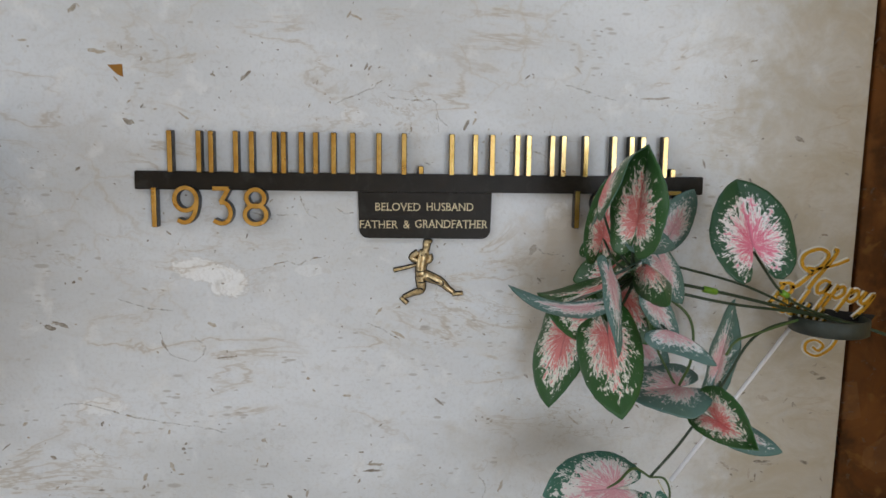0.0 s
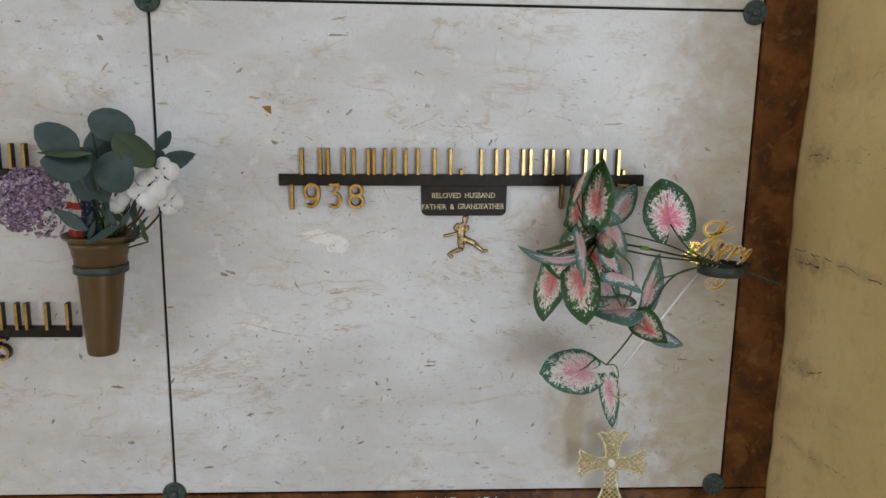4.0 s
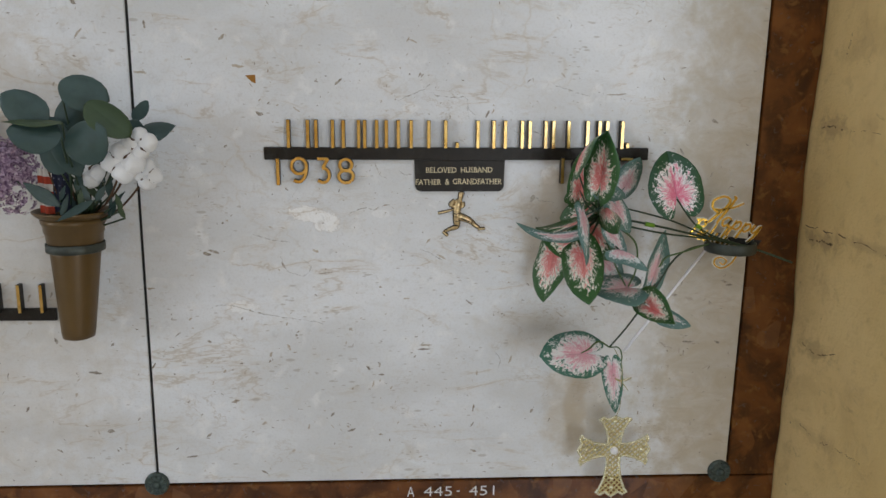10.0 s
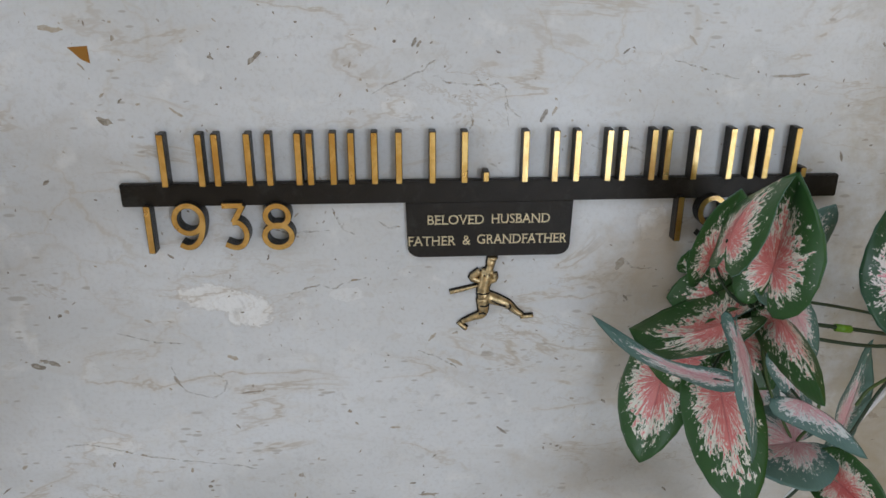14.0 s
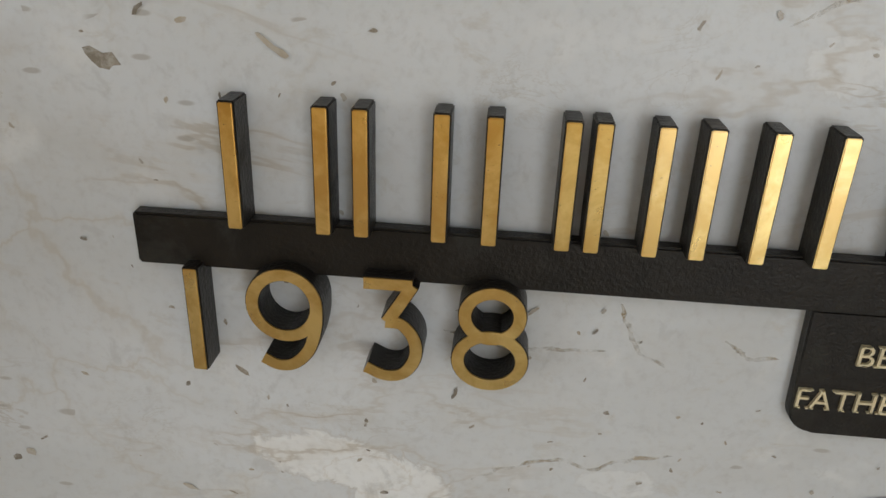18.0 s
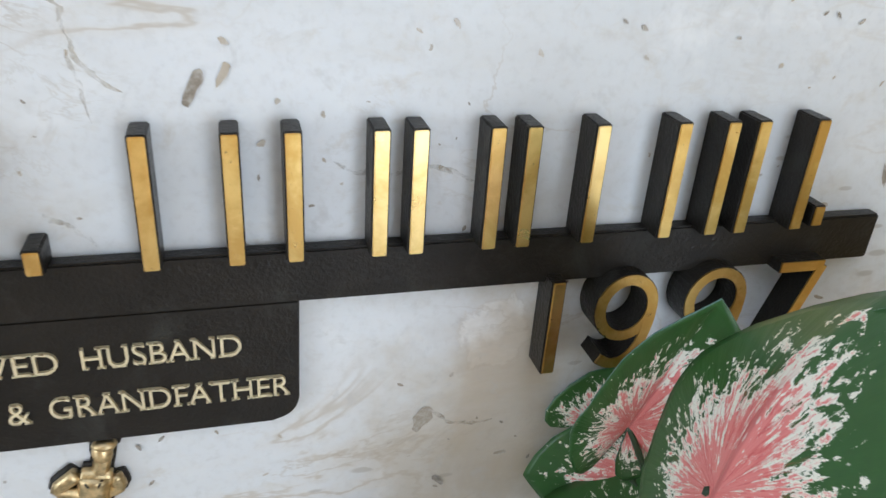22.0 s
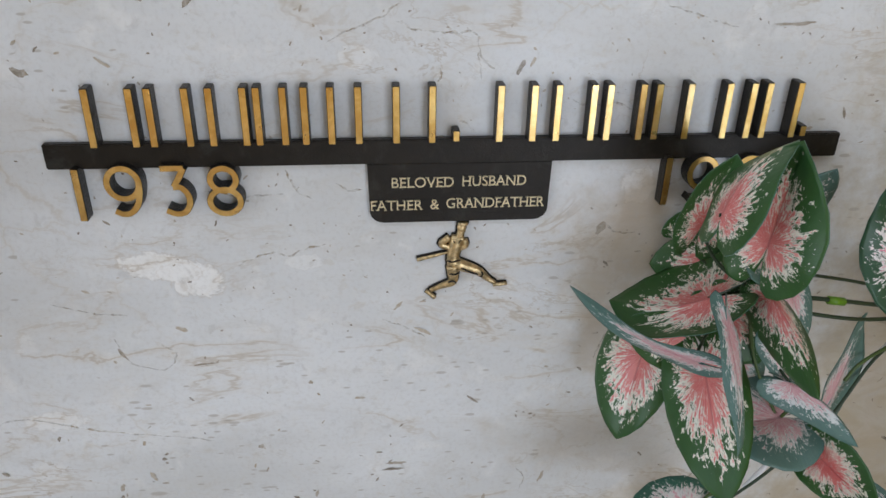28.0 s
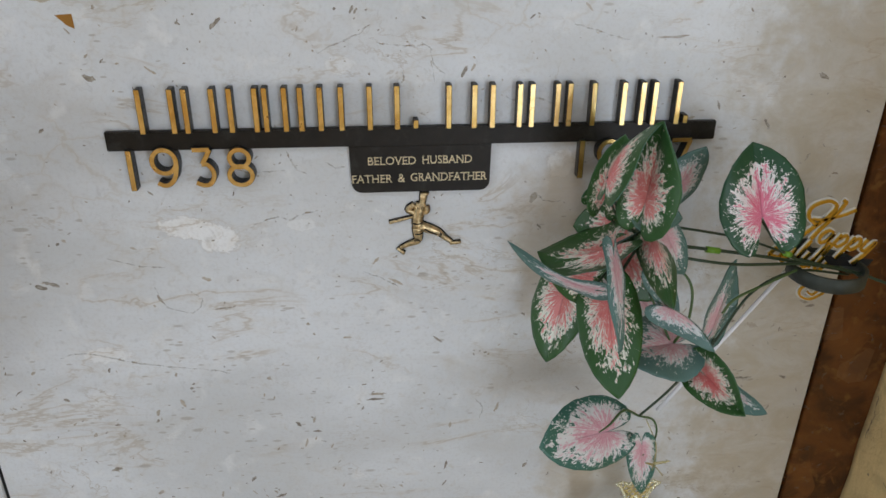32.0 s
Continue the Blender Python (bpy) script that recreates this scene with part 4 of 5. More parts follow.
# ---- caladium ----
def caladium_material(name, green, mid, heart, spread):
    m = Nodes(name, 0.38)
    uv = m.add("ShaderNodeUVMap", uv_map="blade").outputs[0]
    rim = m.add("ShaderNodeSeparateXYZ")
    m.link(m.add("ShaderNodeUVMap", uv_map="rim").outputs[0], rim.inputs[0])
    v = rim.outputs[0]
    xy = m.add("ShaderNodeSeparateXYZ")
    m.link(uv, xy.inputs[0])
    angle = m.math("ARCTAN2", xy.outputs[1], xy.outputs[0])
    rnd = m.add("ShaderNodeObjectInfo").outputs["Random"]

    def polar(k, r):
        cmb = m.add("ShaderNodeCombineXYZ")
        m.link(m.math("MULTIPLY", angle, k), cmb.inputs[0])
        m.link(m.math("MULTIPLY", v, r), cmb.inputs[1])
        m.link(m.math("MULTIPLY", rnd, 90.0), cmb.inputs[2])
        return cmb.outputs[0]

    def centred(x, k):
        return m.math("MULTIPLY", m.math("SUBTRACT", x, 0.5), k)

    streak = m.noise(1.0, 4, 0.62, 1.4, polar(6.0, 4.0))
    fine = m.math("ADD", m.math("MULTIPLY", m.noise(1.0, 5, 0.7, 1.0, polar(15.0, 9.0)), 0.55), m.math("MULTIPLY", m.noise(13.0, 4, 0.7, 0.6, m.mapped(loc=(3, 1, 2), src=uv)), 0.45))
    d = m.math("ADD", m.math("ADD", v, centred(streak, 1.1)), centred(fine, 1.8))
    d = m.math("SUBTRACT", d, spread)
    d = m.math("ADD", d, centred(rnd, 0.10))
    body = m.mix(m.noise(4, 3, src=polar(3.0, 3.0)), tuple(x * 0.75 for x in green), green)
    c = m.mix(m.step(d, 0.70, 0.655), body, mid)
    blush = m.noise(1.0, 5, 0.7, 0.8, polar(11.0, 2.2))
    blush = m.step(m.math("ADD", m.math("ADD", v, centred(blush, 2.5)), centred(fine, 2.8)), 0.52, 0.38)
    c = m.mix(m.math("MULTIPLY", m.math("MULTIPLY", blush, m.step(d, 0.64, 0.50)), 0.92), c, heart)
    threads = m.math("MULTIPLY", m.line(m.noise(1.0, 4, 0.6, 0.6, polar(9.0, 1.4)), 0.035), m.step(v, 0.62, 0.25))
    c = m.mix(m.math("MULTIPLY", threads, 0.85), c, tuple(x * y for x, y in zip(heart, (0.80, 0.40, 0.45))))
    dot = m.voronoi(1.0, src=polar(13.0, 13.0))
    dots = m.math("MULTIPLY", m.step(m.math("ADD", dot.outputs["Distance"], centred(fine, 0.9)), 0.26, 0.16), m.math("GREATER_THAN", dot.outputs["Color"], 0.86))
    c = m.mix(m.math("MULTIPLY", dots, m.math("LESS_THAN", v, 0.93)), c, mid)
    rib = m.step(m.math("ABSOLUTE", xy.outputs[1]), 0.016, 0.004)
    c = m.mix(m.math("MULTIPLY", m.math("MULTIPLY", rib, m.step(v, 0.62, 0.30)), 0.5), c, tuple(x * 0.6 for x in heart))
    m.bump(m.noise(1.0, 3, src=polar(20.0, 3.0)), 0.25, 0.0012)
    return m.done(c)


CALADIUM = caladium_material("caladium_upper", (0.033, 0.114, 0.024), (0.86, 0.83, 0.72), (0.77, 0.19, 0.18), -0.03)
CALADIUM_PINK = caladium_material("caladium_pink", (0.020, 0.088, 0.036), (0.86, 0.82, 0.80), (0.78, 0.17, 0.28), 0.0)
CALADIUM_UNDER = caladium_material("caladium_underside", (0.125, 0.25, 0.205), (0.70, 0.72, 0.66), (0.70, 0.42, 0.44), -0.16)
HALF = [(1.0, 0.0), (0.965, 0.06), (0.88, 0.175), (0.73, 0.31), (0.52, 0.42), (0.28, 0.485), (0.04, 0.50), (-0.16, 0.465), (-0.32, 0.385), (-0.43, 0.27), (-0.46, 0.17), (-0.42, 0.09), (-0.31, 0.04), (-0.17, 0.012), (-0.05, 0.0)]


HEART = [(1.0, 0.0), (0.965, 0.06), (0.88, 0.175), (0.73, 0.31), (0.52, 0.42), (0.28, 0.485), (0.04, 0.50), (-0.16, 0.475), (-0.34, 0.41), (-0.47, 0.32), (-0.53, 0.23), (-0.50, 0.15), (-0.40, 0.10), (-0.26, 0.07), (-0.12, 0.045), (-0.03, 0.0)]


def blade_mesh(length, width, fold, droop, curl, wave, seed, half=HALF, thick=0.0006, lop=1.0, rings=(0.0, 0.2, 0.4, 0.6, 0.8, 0.93, 1.0)):
    """A leaf blade in its own frame: x along the midrib from the stalk to the tip, y across, z out of the upper face."""
    h = [Vector((a, b, 0)) for a, b in half]
    dense = []
    for a, b in zip(h, h[1:]):
        dense += [a, a.lerp(b, 0.5)]
    dense.append(h[-1])
    outline = dense + [Vector((p.x, -p.y, 0)) for p in dense[-2:0:-1]]
    r = random.Random(seed)
    ph, kw = r.uniform(0, 6), width / (length * 2 * max(b for _, b in half))
    bm = bmesh.new()
    blade, rim = bm.loops.layers.uv.new("blade"), bm.loops.layers.uv.new("rim")
    info = {}

    def spot(p, v, below):
        x, y = p.x * length * v, p.y * length * kw * v * (lop if p.y < 0 else 1.0)
        s = p.x * v
        z = fold * abs(y) - droop * length * s * abs(s) - curl * y * y / length
        z += wave * length * v * v * math.sin(5.5 * math.atan2(p.y, p.x) + ph)
        vert = bm.verts.new((x, y, z - (thick if below else 0)))
        info[vert] = (p.x * v, p.y * v, v)
        return vert

    for below in (False, True):
        hub = spot(outline[0], 0.0, below)
        layers = [[spot(p, v, below) for p in outline] for v in rings[1:]]
        n = len(outline)
        for k in range(n):
            f = bm.faces.new((hub, layers[0][k], layers[0][(k + 1) % n]) if not below else (hub, layers[0][(k + 1) % n], layers[0][k]))
            f.material_index = int(below)
            for a, b in zip(layers, layers[1:]):
                q = (a[k], b[k], b[(k + 1) % n], a[(k + 1) % n])
                f = bm.faces.new(q if not below else q[::-1])
                f.material_index = int(below)
        if not below:
            edge = layers[-1]
        else:
            for k in range(n):
                f = bm.faces.new((edge[k], layers[-1][k], layers[-1][(k + 1) % n], edge[(k + 1) % n]))
                f.material_index = 1
    for f in bm.faces:
        for lp in f.loops:
            x, y, v = info[lp.vert]
            lp[blade].uv, lp[rim].uv = (x, y), (v, 0)
    me = bpy.data.meshes.new("leaf")
    bm.to_mesh(me)
    bm.free()
    me.shade_smooth()
    return me


def set_leaf(base, tip, normal, me, materials, parent, name="leaf", label=""):
    a, t = Vector(base), Vector(tip)
    x = (t - a).normalized()
    z = Vector(normal)
    z = (z - x * z.dot(x)).normalized()
    y = z.cross(x)
    for mt in materials:
        me.materials.append(mt)
    ob = new(name, me)
    ob.matrix_world = Matrix.Translation(a) @ Matrix((x, y, z)).transposed().to_4x4()
    ob.parent = parent
    if label:
        tagged(ob, label)
    return ob


caladium = thing("artificial_caladium", "artificial caladium with pink and white green-edged leaves in a ring", "artificial plant")
CALADIUM_TEAL = caladium_material("caladium_teal", (0.050, 0.170, 0.120), (0.76, 0.74, 0.72), (0.72, 0.36, 0.42), 0.06)
CALADIUM_PALE = caladium_material("caladium_pale_underside", (0.105, 0.205, 0.175), (0.66, 0.68, 0.66), (0.66, 0.36, 0.38), -0.06)
STEM = paint_material("green_stem_plastic", (0.035, 0.065, 0.030), 0.45, 0.15)
PALE_STEM = paint_material("pale_stem_plastic", (0.10, 0.17, 0.05), 0.45, 0.15)
node = Vector((0.508, -0.086, Z0 - 0.088))


def draped_blade(base, tip, left, right, bow, cup, seed, half=HALF, thick=0.0006, rings=(0.0, 0.14, 0.28, 0.42, 0.56, 0.70, 0.84, 0.94, 1.0)):
    """A leaf blade hung between its stalk end, its tip and one point on either edge; bow bends the midrib, cup hollows each half."""
    b, t = Vector(base), Vector(tip)
    along, bow = t - b, Vector(bow)

    def midrib(s):
        return b + along * s + bow * 4 * s * (1 - s) if s > 0 else b + (along + bow * 4) * s

    def span(s):
        for (ax, ay), (cx, cy) in zip(half, half[1:]):
            if cx <= s <= ax:
                return ay + (cy - ay) * (ax - s) / max(1e-6, ax - cx)
        return max(y for _, y in half)

    def half_vector(p):
        p = Vector(p)
        s = max(-0.25, min(0.62, (p - b).dot(along) / along.length_squared))
        return (p - midrib(s)) / max(0.12, span(s))

    lv, rv = half_vector(left), half_vector(right)
    up = along.cross(lv - rv).normalized()
    h = [Vector((x, y, 0)) for x, y in half]
    dense = []
    for p, q in zip(h, h[1:]):
        dense += [p, p.lerp(q, 0.34), p.lerp(q, 0.67)]
    dense.append(h[-1])
    outline = dense + [Vector((p.x, -p.y, 0)) for p in dense[-2:0:-1]]
    ph = random.Random(seed).uniform(0, 6)
    bm = bmesh.new()
    blade, rim = bm.loops.layers.uv.new("blade"), bm.loops.layers.uv.new("rim")
    info = {}

    def spot(p, v, below):
        side = lv if p.y > 0 else rv
        w = abs(p.y) * v
        at = midrib(p.x * v) + side * w
        at += up * (cup * w * (0.5 - w) * 4 * side.length + 0.024 * along.length * v * v * math.sin(4.5 * math.atan2(p.y, p.x) + ph))
        vert = bm.verts.new(at - up * (thick if below else 0))
        info[vert] = (p.x * v, p.y * v, v)
        return vert

    for below in (False, True):
        hub = spot(outline[0], 0.0, below)
        layers = [[spot(p, v, below) for p in outline] for v in rings[1:]]
        n = len(outline)
        for k in range(n):
            f = bm.faces.new((hub, layers[0][k], layers[0][(k + 1) % n]) if not below else (hub, layers[0][(k + 1) % n], layers[0][k]))
            f.material_index = int(below)
            for p, q in zip(layers, layers[1:]):
                loop = (p[k], q[k], q[(k + 1) % n], p[(k + 1) % n])
                f = bm.faces.new(loop if not below else loop[::-1])
                f.material_index = int(below)
        if not below:
            edge = layers[-1]
        else:
            for k in range(n):
                f = bm.faces.new((edge[k], layers[-1][k], layers[-1][(k + 1) % n], edge[(k + 1) % n]))
                f.material_index = 1
    for f in bm.faces:
        for lp in f.loops:
            x, y, v = info[lp.vert]
            lp[blade].uv, lp[rim].uv = (x, y), (v, 0)
    me = bpy.data.meshes.new("leaf")
    bm.to_mesh(me)
    bm.free()
    me.shade_smooth()
    return me


NARROW = [(1.0, 0.0), (0.93, 0.10), (0.80, 0.22), (0.62, 0.34), (0.40, 0.44), (0.18, 0.49), (0.0, 0.50), (-0.14, 0.46), (-0.24, 0.36), (-0.29, 0.22), (-0.26, 0.10), (-0.16, 0.03), (-0.05, 0.0)]


def leaf(base, tip, left, right, kind="g", bow=(0, 0, 0), cup=0.0, half=HALF, stalked=True):
    """One leaf: stalk end, tip and the two edges seen from its upper face, then its colouring."""
    k = len(caladium.children)
    base, tip, left, right = [Vector((x, y, z + Z0)) for x, y, z in (base, tip, left, right)]
    upper = {"g": CALADIUM, "p": CALADIUM_PINK, "t": CALADIUM_TEAL, "w": CALADIUM_PALE}[kind]
    me = draped_blade(base, tip, left, right, bow, cup, 40 + k, HEART if kind == "p" else half)
    for mt in (upper, CALADIUM_PALE if kind == "w" else CALADIUM_UNDER):
        me.materials.append(mt)
    ob = new("leaf", me)
    ob.parent = caladium
    if kind == "p":
        tagged(ob, "bright pink-hearted leaf with a green rim")
    if stalked:
        mid = (base + node) / 2 + Vector((0, 0.014, -0.010))
        part("stalk", tube(arc([node, mid, base + Vector((0, 0.002, -0.001))], 6), [0.0016] * 6 + [0.0012] * 7, 6), PALE_STEM if k % 2 else STEM, caladium, "", True)


# the two upper leaves
leaf((0.496, -0.114, -0.034), (0.503, -0.113, 0.038), (0.476, -0.090, -0.033), (0.511, -0.146, 0.003), cup=0.2)
leaf((0.459, -0.114, -0.012), (0.504, -0.104, 0.036), (0.472, -0.072, -0.018), (0.475, -0.142, 0.018), bow=(-0.006, 0, 0.006), half=NARROW)
# the leaves behind them, close to the stone
leaf((0.484, -0.040, -0.056), (0.486, -0.066, 0.012), (0.465, -0.034, -0.062), (0.510, -0.050, -0.056), cup=0.2)
leaf((0.489, -0.008, -0.082), (0.530, -0.012, -0.070), (0.489, -0.006, -0.058), (0.488, -0.010, -0.106), cup=0.2)
leaf((0.505, -0.030, -0.095), (0.462, -0.006, -0.108), (0.495, -0.032, -0.126), (0.490, -0.012, -0.076))
# the spreading leaf and the rolled one below it
leaf((0.479, -0.085, -0.094), (0.415, -0.052, -0.114), (0.441, -0.114, -0.108), (0.494, -0.018, -0.095), bow=(0.002, 0, -0.007), cup=-0.15)
leaf((0.448, -0.140, -0.109), (0.386, -0.037, -0.109), (0.438, -0.117, -0.126), (0.441, -0.124, -0.108), "w", bow=(0.002, -0.004, -0.008), half=NARROW)
leaf((0.462, -0.085, -0.126), (0.420, -0.070, -0.122), (0.450, -0.090, -0.154), (0.455, -0.076, -0.110), half=NARROW)
# the hanging leaves
leaf((0.443, -0.067, -0.154), (0.424, -0.088, -0.223), (0.457, -0.095, -0.174), (0.416, -0.049, -0.195), cup=0.2)
leaf((0.474, -0.113, -0.144), (0.470, -0.183, -0.200), (0.502, -0.138, -0.160), (0.447, -0.121, -0.175), cup=0.25)
leaf((0.463, -0.146, -0.080), (0.458, -0.197, -0.142), (0.473, -0.140, -0.090), (0.453, -0.156, -0.084), "w", bow=(0, -0.008, 0.003), cup=0.3, half=NARROW)
leaf((0.506, -0.116, -0.074), (0.498, -0.202, -0.094), (0.521, -0.139, -0.086), (0.500, -0.120, -0.103), bow=(0, -0.006, 0.004), cup=0.2, half=NARROW)
leaf((0.524, -0.104, -0.074), (0.544, -0.112, -0.112), (0.516, -0.112, -0.098), (0.545, -0.100, -0.084), "w", cup=-0.2)
leaf((0.500, -0.098, -0.049), (0.537, -0.104, -0.058), (0.512, -0.118, -0.064), (0.512, -0.088, -0.038), "w", half=NARROW)
leaf((0.554, -0.046, -0.048), (0.571, -0.053, -0.005), (0.576, -0.050, -0.030), (0.537, -0.046, -0.034), "w", cup=-0.2)
# the large pink one
leaf((0.612, -0.105, -0.056), (0.603, -0.079, 0.007), (0.569, -0.110, -0.053), (0.651, -0.110, -0.050), "p", cup=0.2, stalked=False)
# the lower cluster
leaf((0.549, -0.100, -0.198), (0.490, -0.104, -0.202), (0.537, -0.062, -0.187), (0.533, -0.140, -0.214), "w", cup=-0.2)
leaf((0.522, -0.062, -0.164), (0.555, -0.058, -0.200), (0.510, -0.062, -0.192), (0.545, -0.058, -0.160), "w", stalked=False)
leaf((0.521, -0.142, -0.130), (0.550, -0.186, -0.150), (0.543, -0.162, -0.139), (0.532, -0.166, -0.150), "w", bow=(0.003, 0, 0.004), half=NARROW)
leaf((0.512, -0.124, -0.108), (0.536, -0.134, -0.148), (0.509, -0.126, -0.126), (0.530, -0.128, -0.116), "w", half=NARROW)
leaf((0.500, -0.070, -0.115), (0.535, -0.080, -0.160), (0.528, -0.080, -0.117), (0.495, -0.075, -0.150))
leaf((0.580, -0.126, -0.222), (0.599, -0.176, -0.232), (0.588, -0.158, -0.197), (0.559, -0.146, -0.229), cup=0.2, stalked=False)
leaf((0.594, -0.140, -0.226), (0.625, -0.167, -0.237), (0.602, -0.150, -0.246), (0.605, -0.148, -0.220), "w", half=NARROW, stalked=False)
leaf((0.589, -0.099, -0.176), (0.609, -0.084, -0.112), (0.616, -0.086, -0.162), (0.577, -0.106, -0.160), "w", cup=0.3, stalked=False)
leaf((0.487, -0.112, -0.297), (0.412, -0.138, -0.291), (0.468, -0.134, -0.328), (0.484, -0.083, -0.271), "t", cup=0.2, stalked=False)
leaf((0.531, -0.110, -0.322), (0.545, -0.098, -0.402), (0.549, -0.110, -0.336), (0.516, -0.108, -0.334), "t", half=NARROW, stalked=False)
ring_c = Vector((0.7225, -0.056, Z0 - 0.1424))


def stalk(points, r=0.0014, mat=None):
    part("stem", tube(arc([(x, y, z + Z0) for x, y, z in points], 8), r, 6), mat or STEM, caladium, "", True)


stalk([(0.815, -0.076, -0.164), (0.755, -0.062, -0.144), (0.700, -0.060, -0.132), (0.600, -0.074, -0.108), (0.512, -0.086, -0.090)], 0.0018)
stalk([(0.750, -0.058, -0.144), (0.690, -0.064, -0.130), (0.600, -0.086, -0.116), (0.514, -0.090, -0.098)], 0.0016)
stalk([(0.745, -0.064, -0.142), (0.690, -0.054, -0.128), (0.620, -0.062, -0.100), (0.520, -0.078, -0.074)], 0.0014)
stalk([(0.745, -0.060, -0.146), (0.685, -0.064, -0.138), (0.630, -0.084, -0.151), (0.590, -0.102, -0.200), (0.556, -0.098, -0.256), (0.530, -0.092, -0.294)], 0.0014)
stalk([(0.740, -0.056, -0.140), (0.690, -0.072, -0.124), (0.650, -0.090, -0.102), (0.614, -0.103, -0.062)], 0.0014)
stalk([(0.690, -0.062, -0.136), (0.640, -0.080, -0.146), (0.608, -0.094, -0.152), (0.597, -0.097, -0.166)], 0.0014, PALE_STEM)
stalk([(0.590, -0.104, -0.190), (0.584, -0.112, -0.202), (0.580, -0.124, -0.220)], 0.0013)
stalk([(0.530, -0.092, -0.294), (0.512, -0.094, -0.284), (0.494, -0.106, -0.292), (0.480, -0.113, -0.296)], 0.0014, PALE_STEM)
stalk([(0.530, -0.092, -0.294), (0.542, -0.102, -0.292), (0.546, -0.106, -0.310), (0.534, -0.108, -0.334)], 0.0012, PALE_STEM)
stalk([(0.590, -0.128, -0.222), (0.594, -0.136, -0.222), (0.598, -0.142, -0.226)], 0.0012)
stalk([(0.514, -0.090, -0.096), (0.556, -0.098, -0.126), (0.558, -0.108, -0.165), (0.550, -0.102, -0.195)], 0.0014, PALE_STEM)
LIME = paint_material("lime_sleeve", (0.20, 0.42, 0.03), 0.4)
part("sleeve", tube([(0.578, -0.0775, Z0 - 0.1035), (0.592, -0.0755, Z0 - 0.1065)], 0.0034, 8), LIME, caladium, "bright lime green sleeve", True)
part("sleeve", tube([(0.652, -0.090, Z0 - 0.1035), (0.660, -0.086, Z0 - 0.1075)], 0.0030, 8), LIME, caladium, "bright lime green sleeve", True)


# ---- wall rings ----
GREY_RING = metal_material("grey_green_metal", (0.075, 0.085, 0.072), 0.5, 0.5, 0.3, 60)


def wall_ring(centre, radius, height, label):
    ob = thing("wall_ring", label, "wall ring", "vase rings on the crypt wall", place=centre)
    bm = bmesh.new()
    n, rings = 40, []
    for dr, dz in ((0.0, -0.5), (0.0022, -0.42), (0.0022, 0.42), (0.0, 0.5), (-0.0016, 0.42), (-0.0016, -0.42)):
        rings.append([bm.verts.new(((radius + dr) * math.cos(2 * math.pi * k / n), (radius + dr) * math.sin(2 * math.pi * k / n), dz * height)) for k in range(n)])
    for a, b in zip(rings, rings[1:] + rings[:1]):
        for k in range(n):
            bm.faces.new((a[k], a[(k + 1) % n], b[(k + 1) % n], b[k]))
    part("band", bm, GREY_RING, ob, "", True)
    part("bracket", box(-0.006, 0.006, radius, -centre[1] - 0.0005, -height * 0.4, height * 0.4, 0.001), GREY_RING, ob)
    part("fixing_plate", box(-0.011, 0.011, -centre[1] - 0.0035, -centre[1] - 0.0003, -0.011, 0.011, 0.001), GREY_RING, ob)
    for s in (-1, 1):
        part("screw", lathe([(0.0028, 0.0), (0.0028, 0.0012), (0.001, 0.0022)], (s * 0.0075, -centre[1] - 0.0035, 0), "y", 12), GREY_RING, ob)
    return ob


wall_ring(tuple(ring_c), 0.0365, 0.0172, "dark grey metal wall ring holding artificial stems")

# ---- birthday pick ----
pick = thing("birthday_pick", "gold mirror-acrylic birthday pick on a pale plastic stick", "party pick")
GOLD_MIRROR = metal_material("gold_mirror_acrylic", (0.85, 0.55, 0.10), 0.16, 1.0, 0.12, 60)
WHITE_EDGE = paint_material("white_acrylic_edge", (0.85, 0.84, 0.80), 0.3)
PU, PV = Vector((0.956, 0.0, -0.292)), Vector((0.292, 0.0, 0.956))


def on_pick(bm, origin):
    n = PU.cross(PV)
    for v in bm.verts:
        v.co = origin + PU * v.co.x + PV * v.co.z - n * v.co.y
    return bm


o = Vector((0.6855, -0.054, Z0 - 0.1035))


def script(name, points, wide=0.0034):
    """One pen stroke of the script: a gold face on a wider white backing."""
    pts = [(p.x, p.z) for p in arc([(x * 0.93, 0, z * 0.93) for x, z in points], 6)]
    ob = part(name, on_pick(ribbon(pts, wide, 0.0006, -0.0014), o), GOLD_MIRROR, pick, "gold script lettering")
    part("edge", on_pick(ribbon(pts, wide + 0.0026, 0.0026, 0.0007), o), WHITE_EDGE, ob, "white acrylic backing")


# the words, stroke by stroke
script("word", [(0.012, 0.018), (-0.002, 0.024), (-0.004, 0.036), (0.010, 0.047), (0.022, 0.044), (0.019, 0.030), (0.008, 0.012), (0.000, 0.000), (-0.007, -0.003)])
script("word", [(0.026, 0.052), (0.030, 0.050), (0.026, 0.034), (0.018, 0.014), (0.014, 0.001)])
script("word", [(0.004, 0.023), (0.016, 0.026), (0.034, 0.036), (0.046, 0.046)], 0.0026)
script("word", [(0.036, 0.015), (0.029, 0.016), (0.023, 0.008), (0.026, 0.000), (0.033, 0.005), (0.037, 0.014), (0.034, 0.003), (0.040, 0.002)], 0.0029)
script("word", [(0.046, 0.016), (0.042, 0.002), (0.037, -0.014)], 0.0029)
script("word", [(0.045, 0.010), (0.052, 0.016), (0.055, 0.009), (0.049, 0.001), (0.044, 0.002)], 0.0029)
script("word", [(0.063, 0.017), (0.059, 0.003), (0.054, -0.013)], 0.0029)
script("word", [(0.062, 0.011), (0.069, 0.017), (0.072, 0.010), (0.066, 0.002), (0.061, 0.003)], 0.0029)
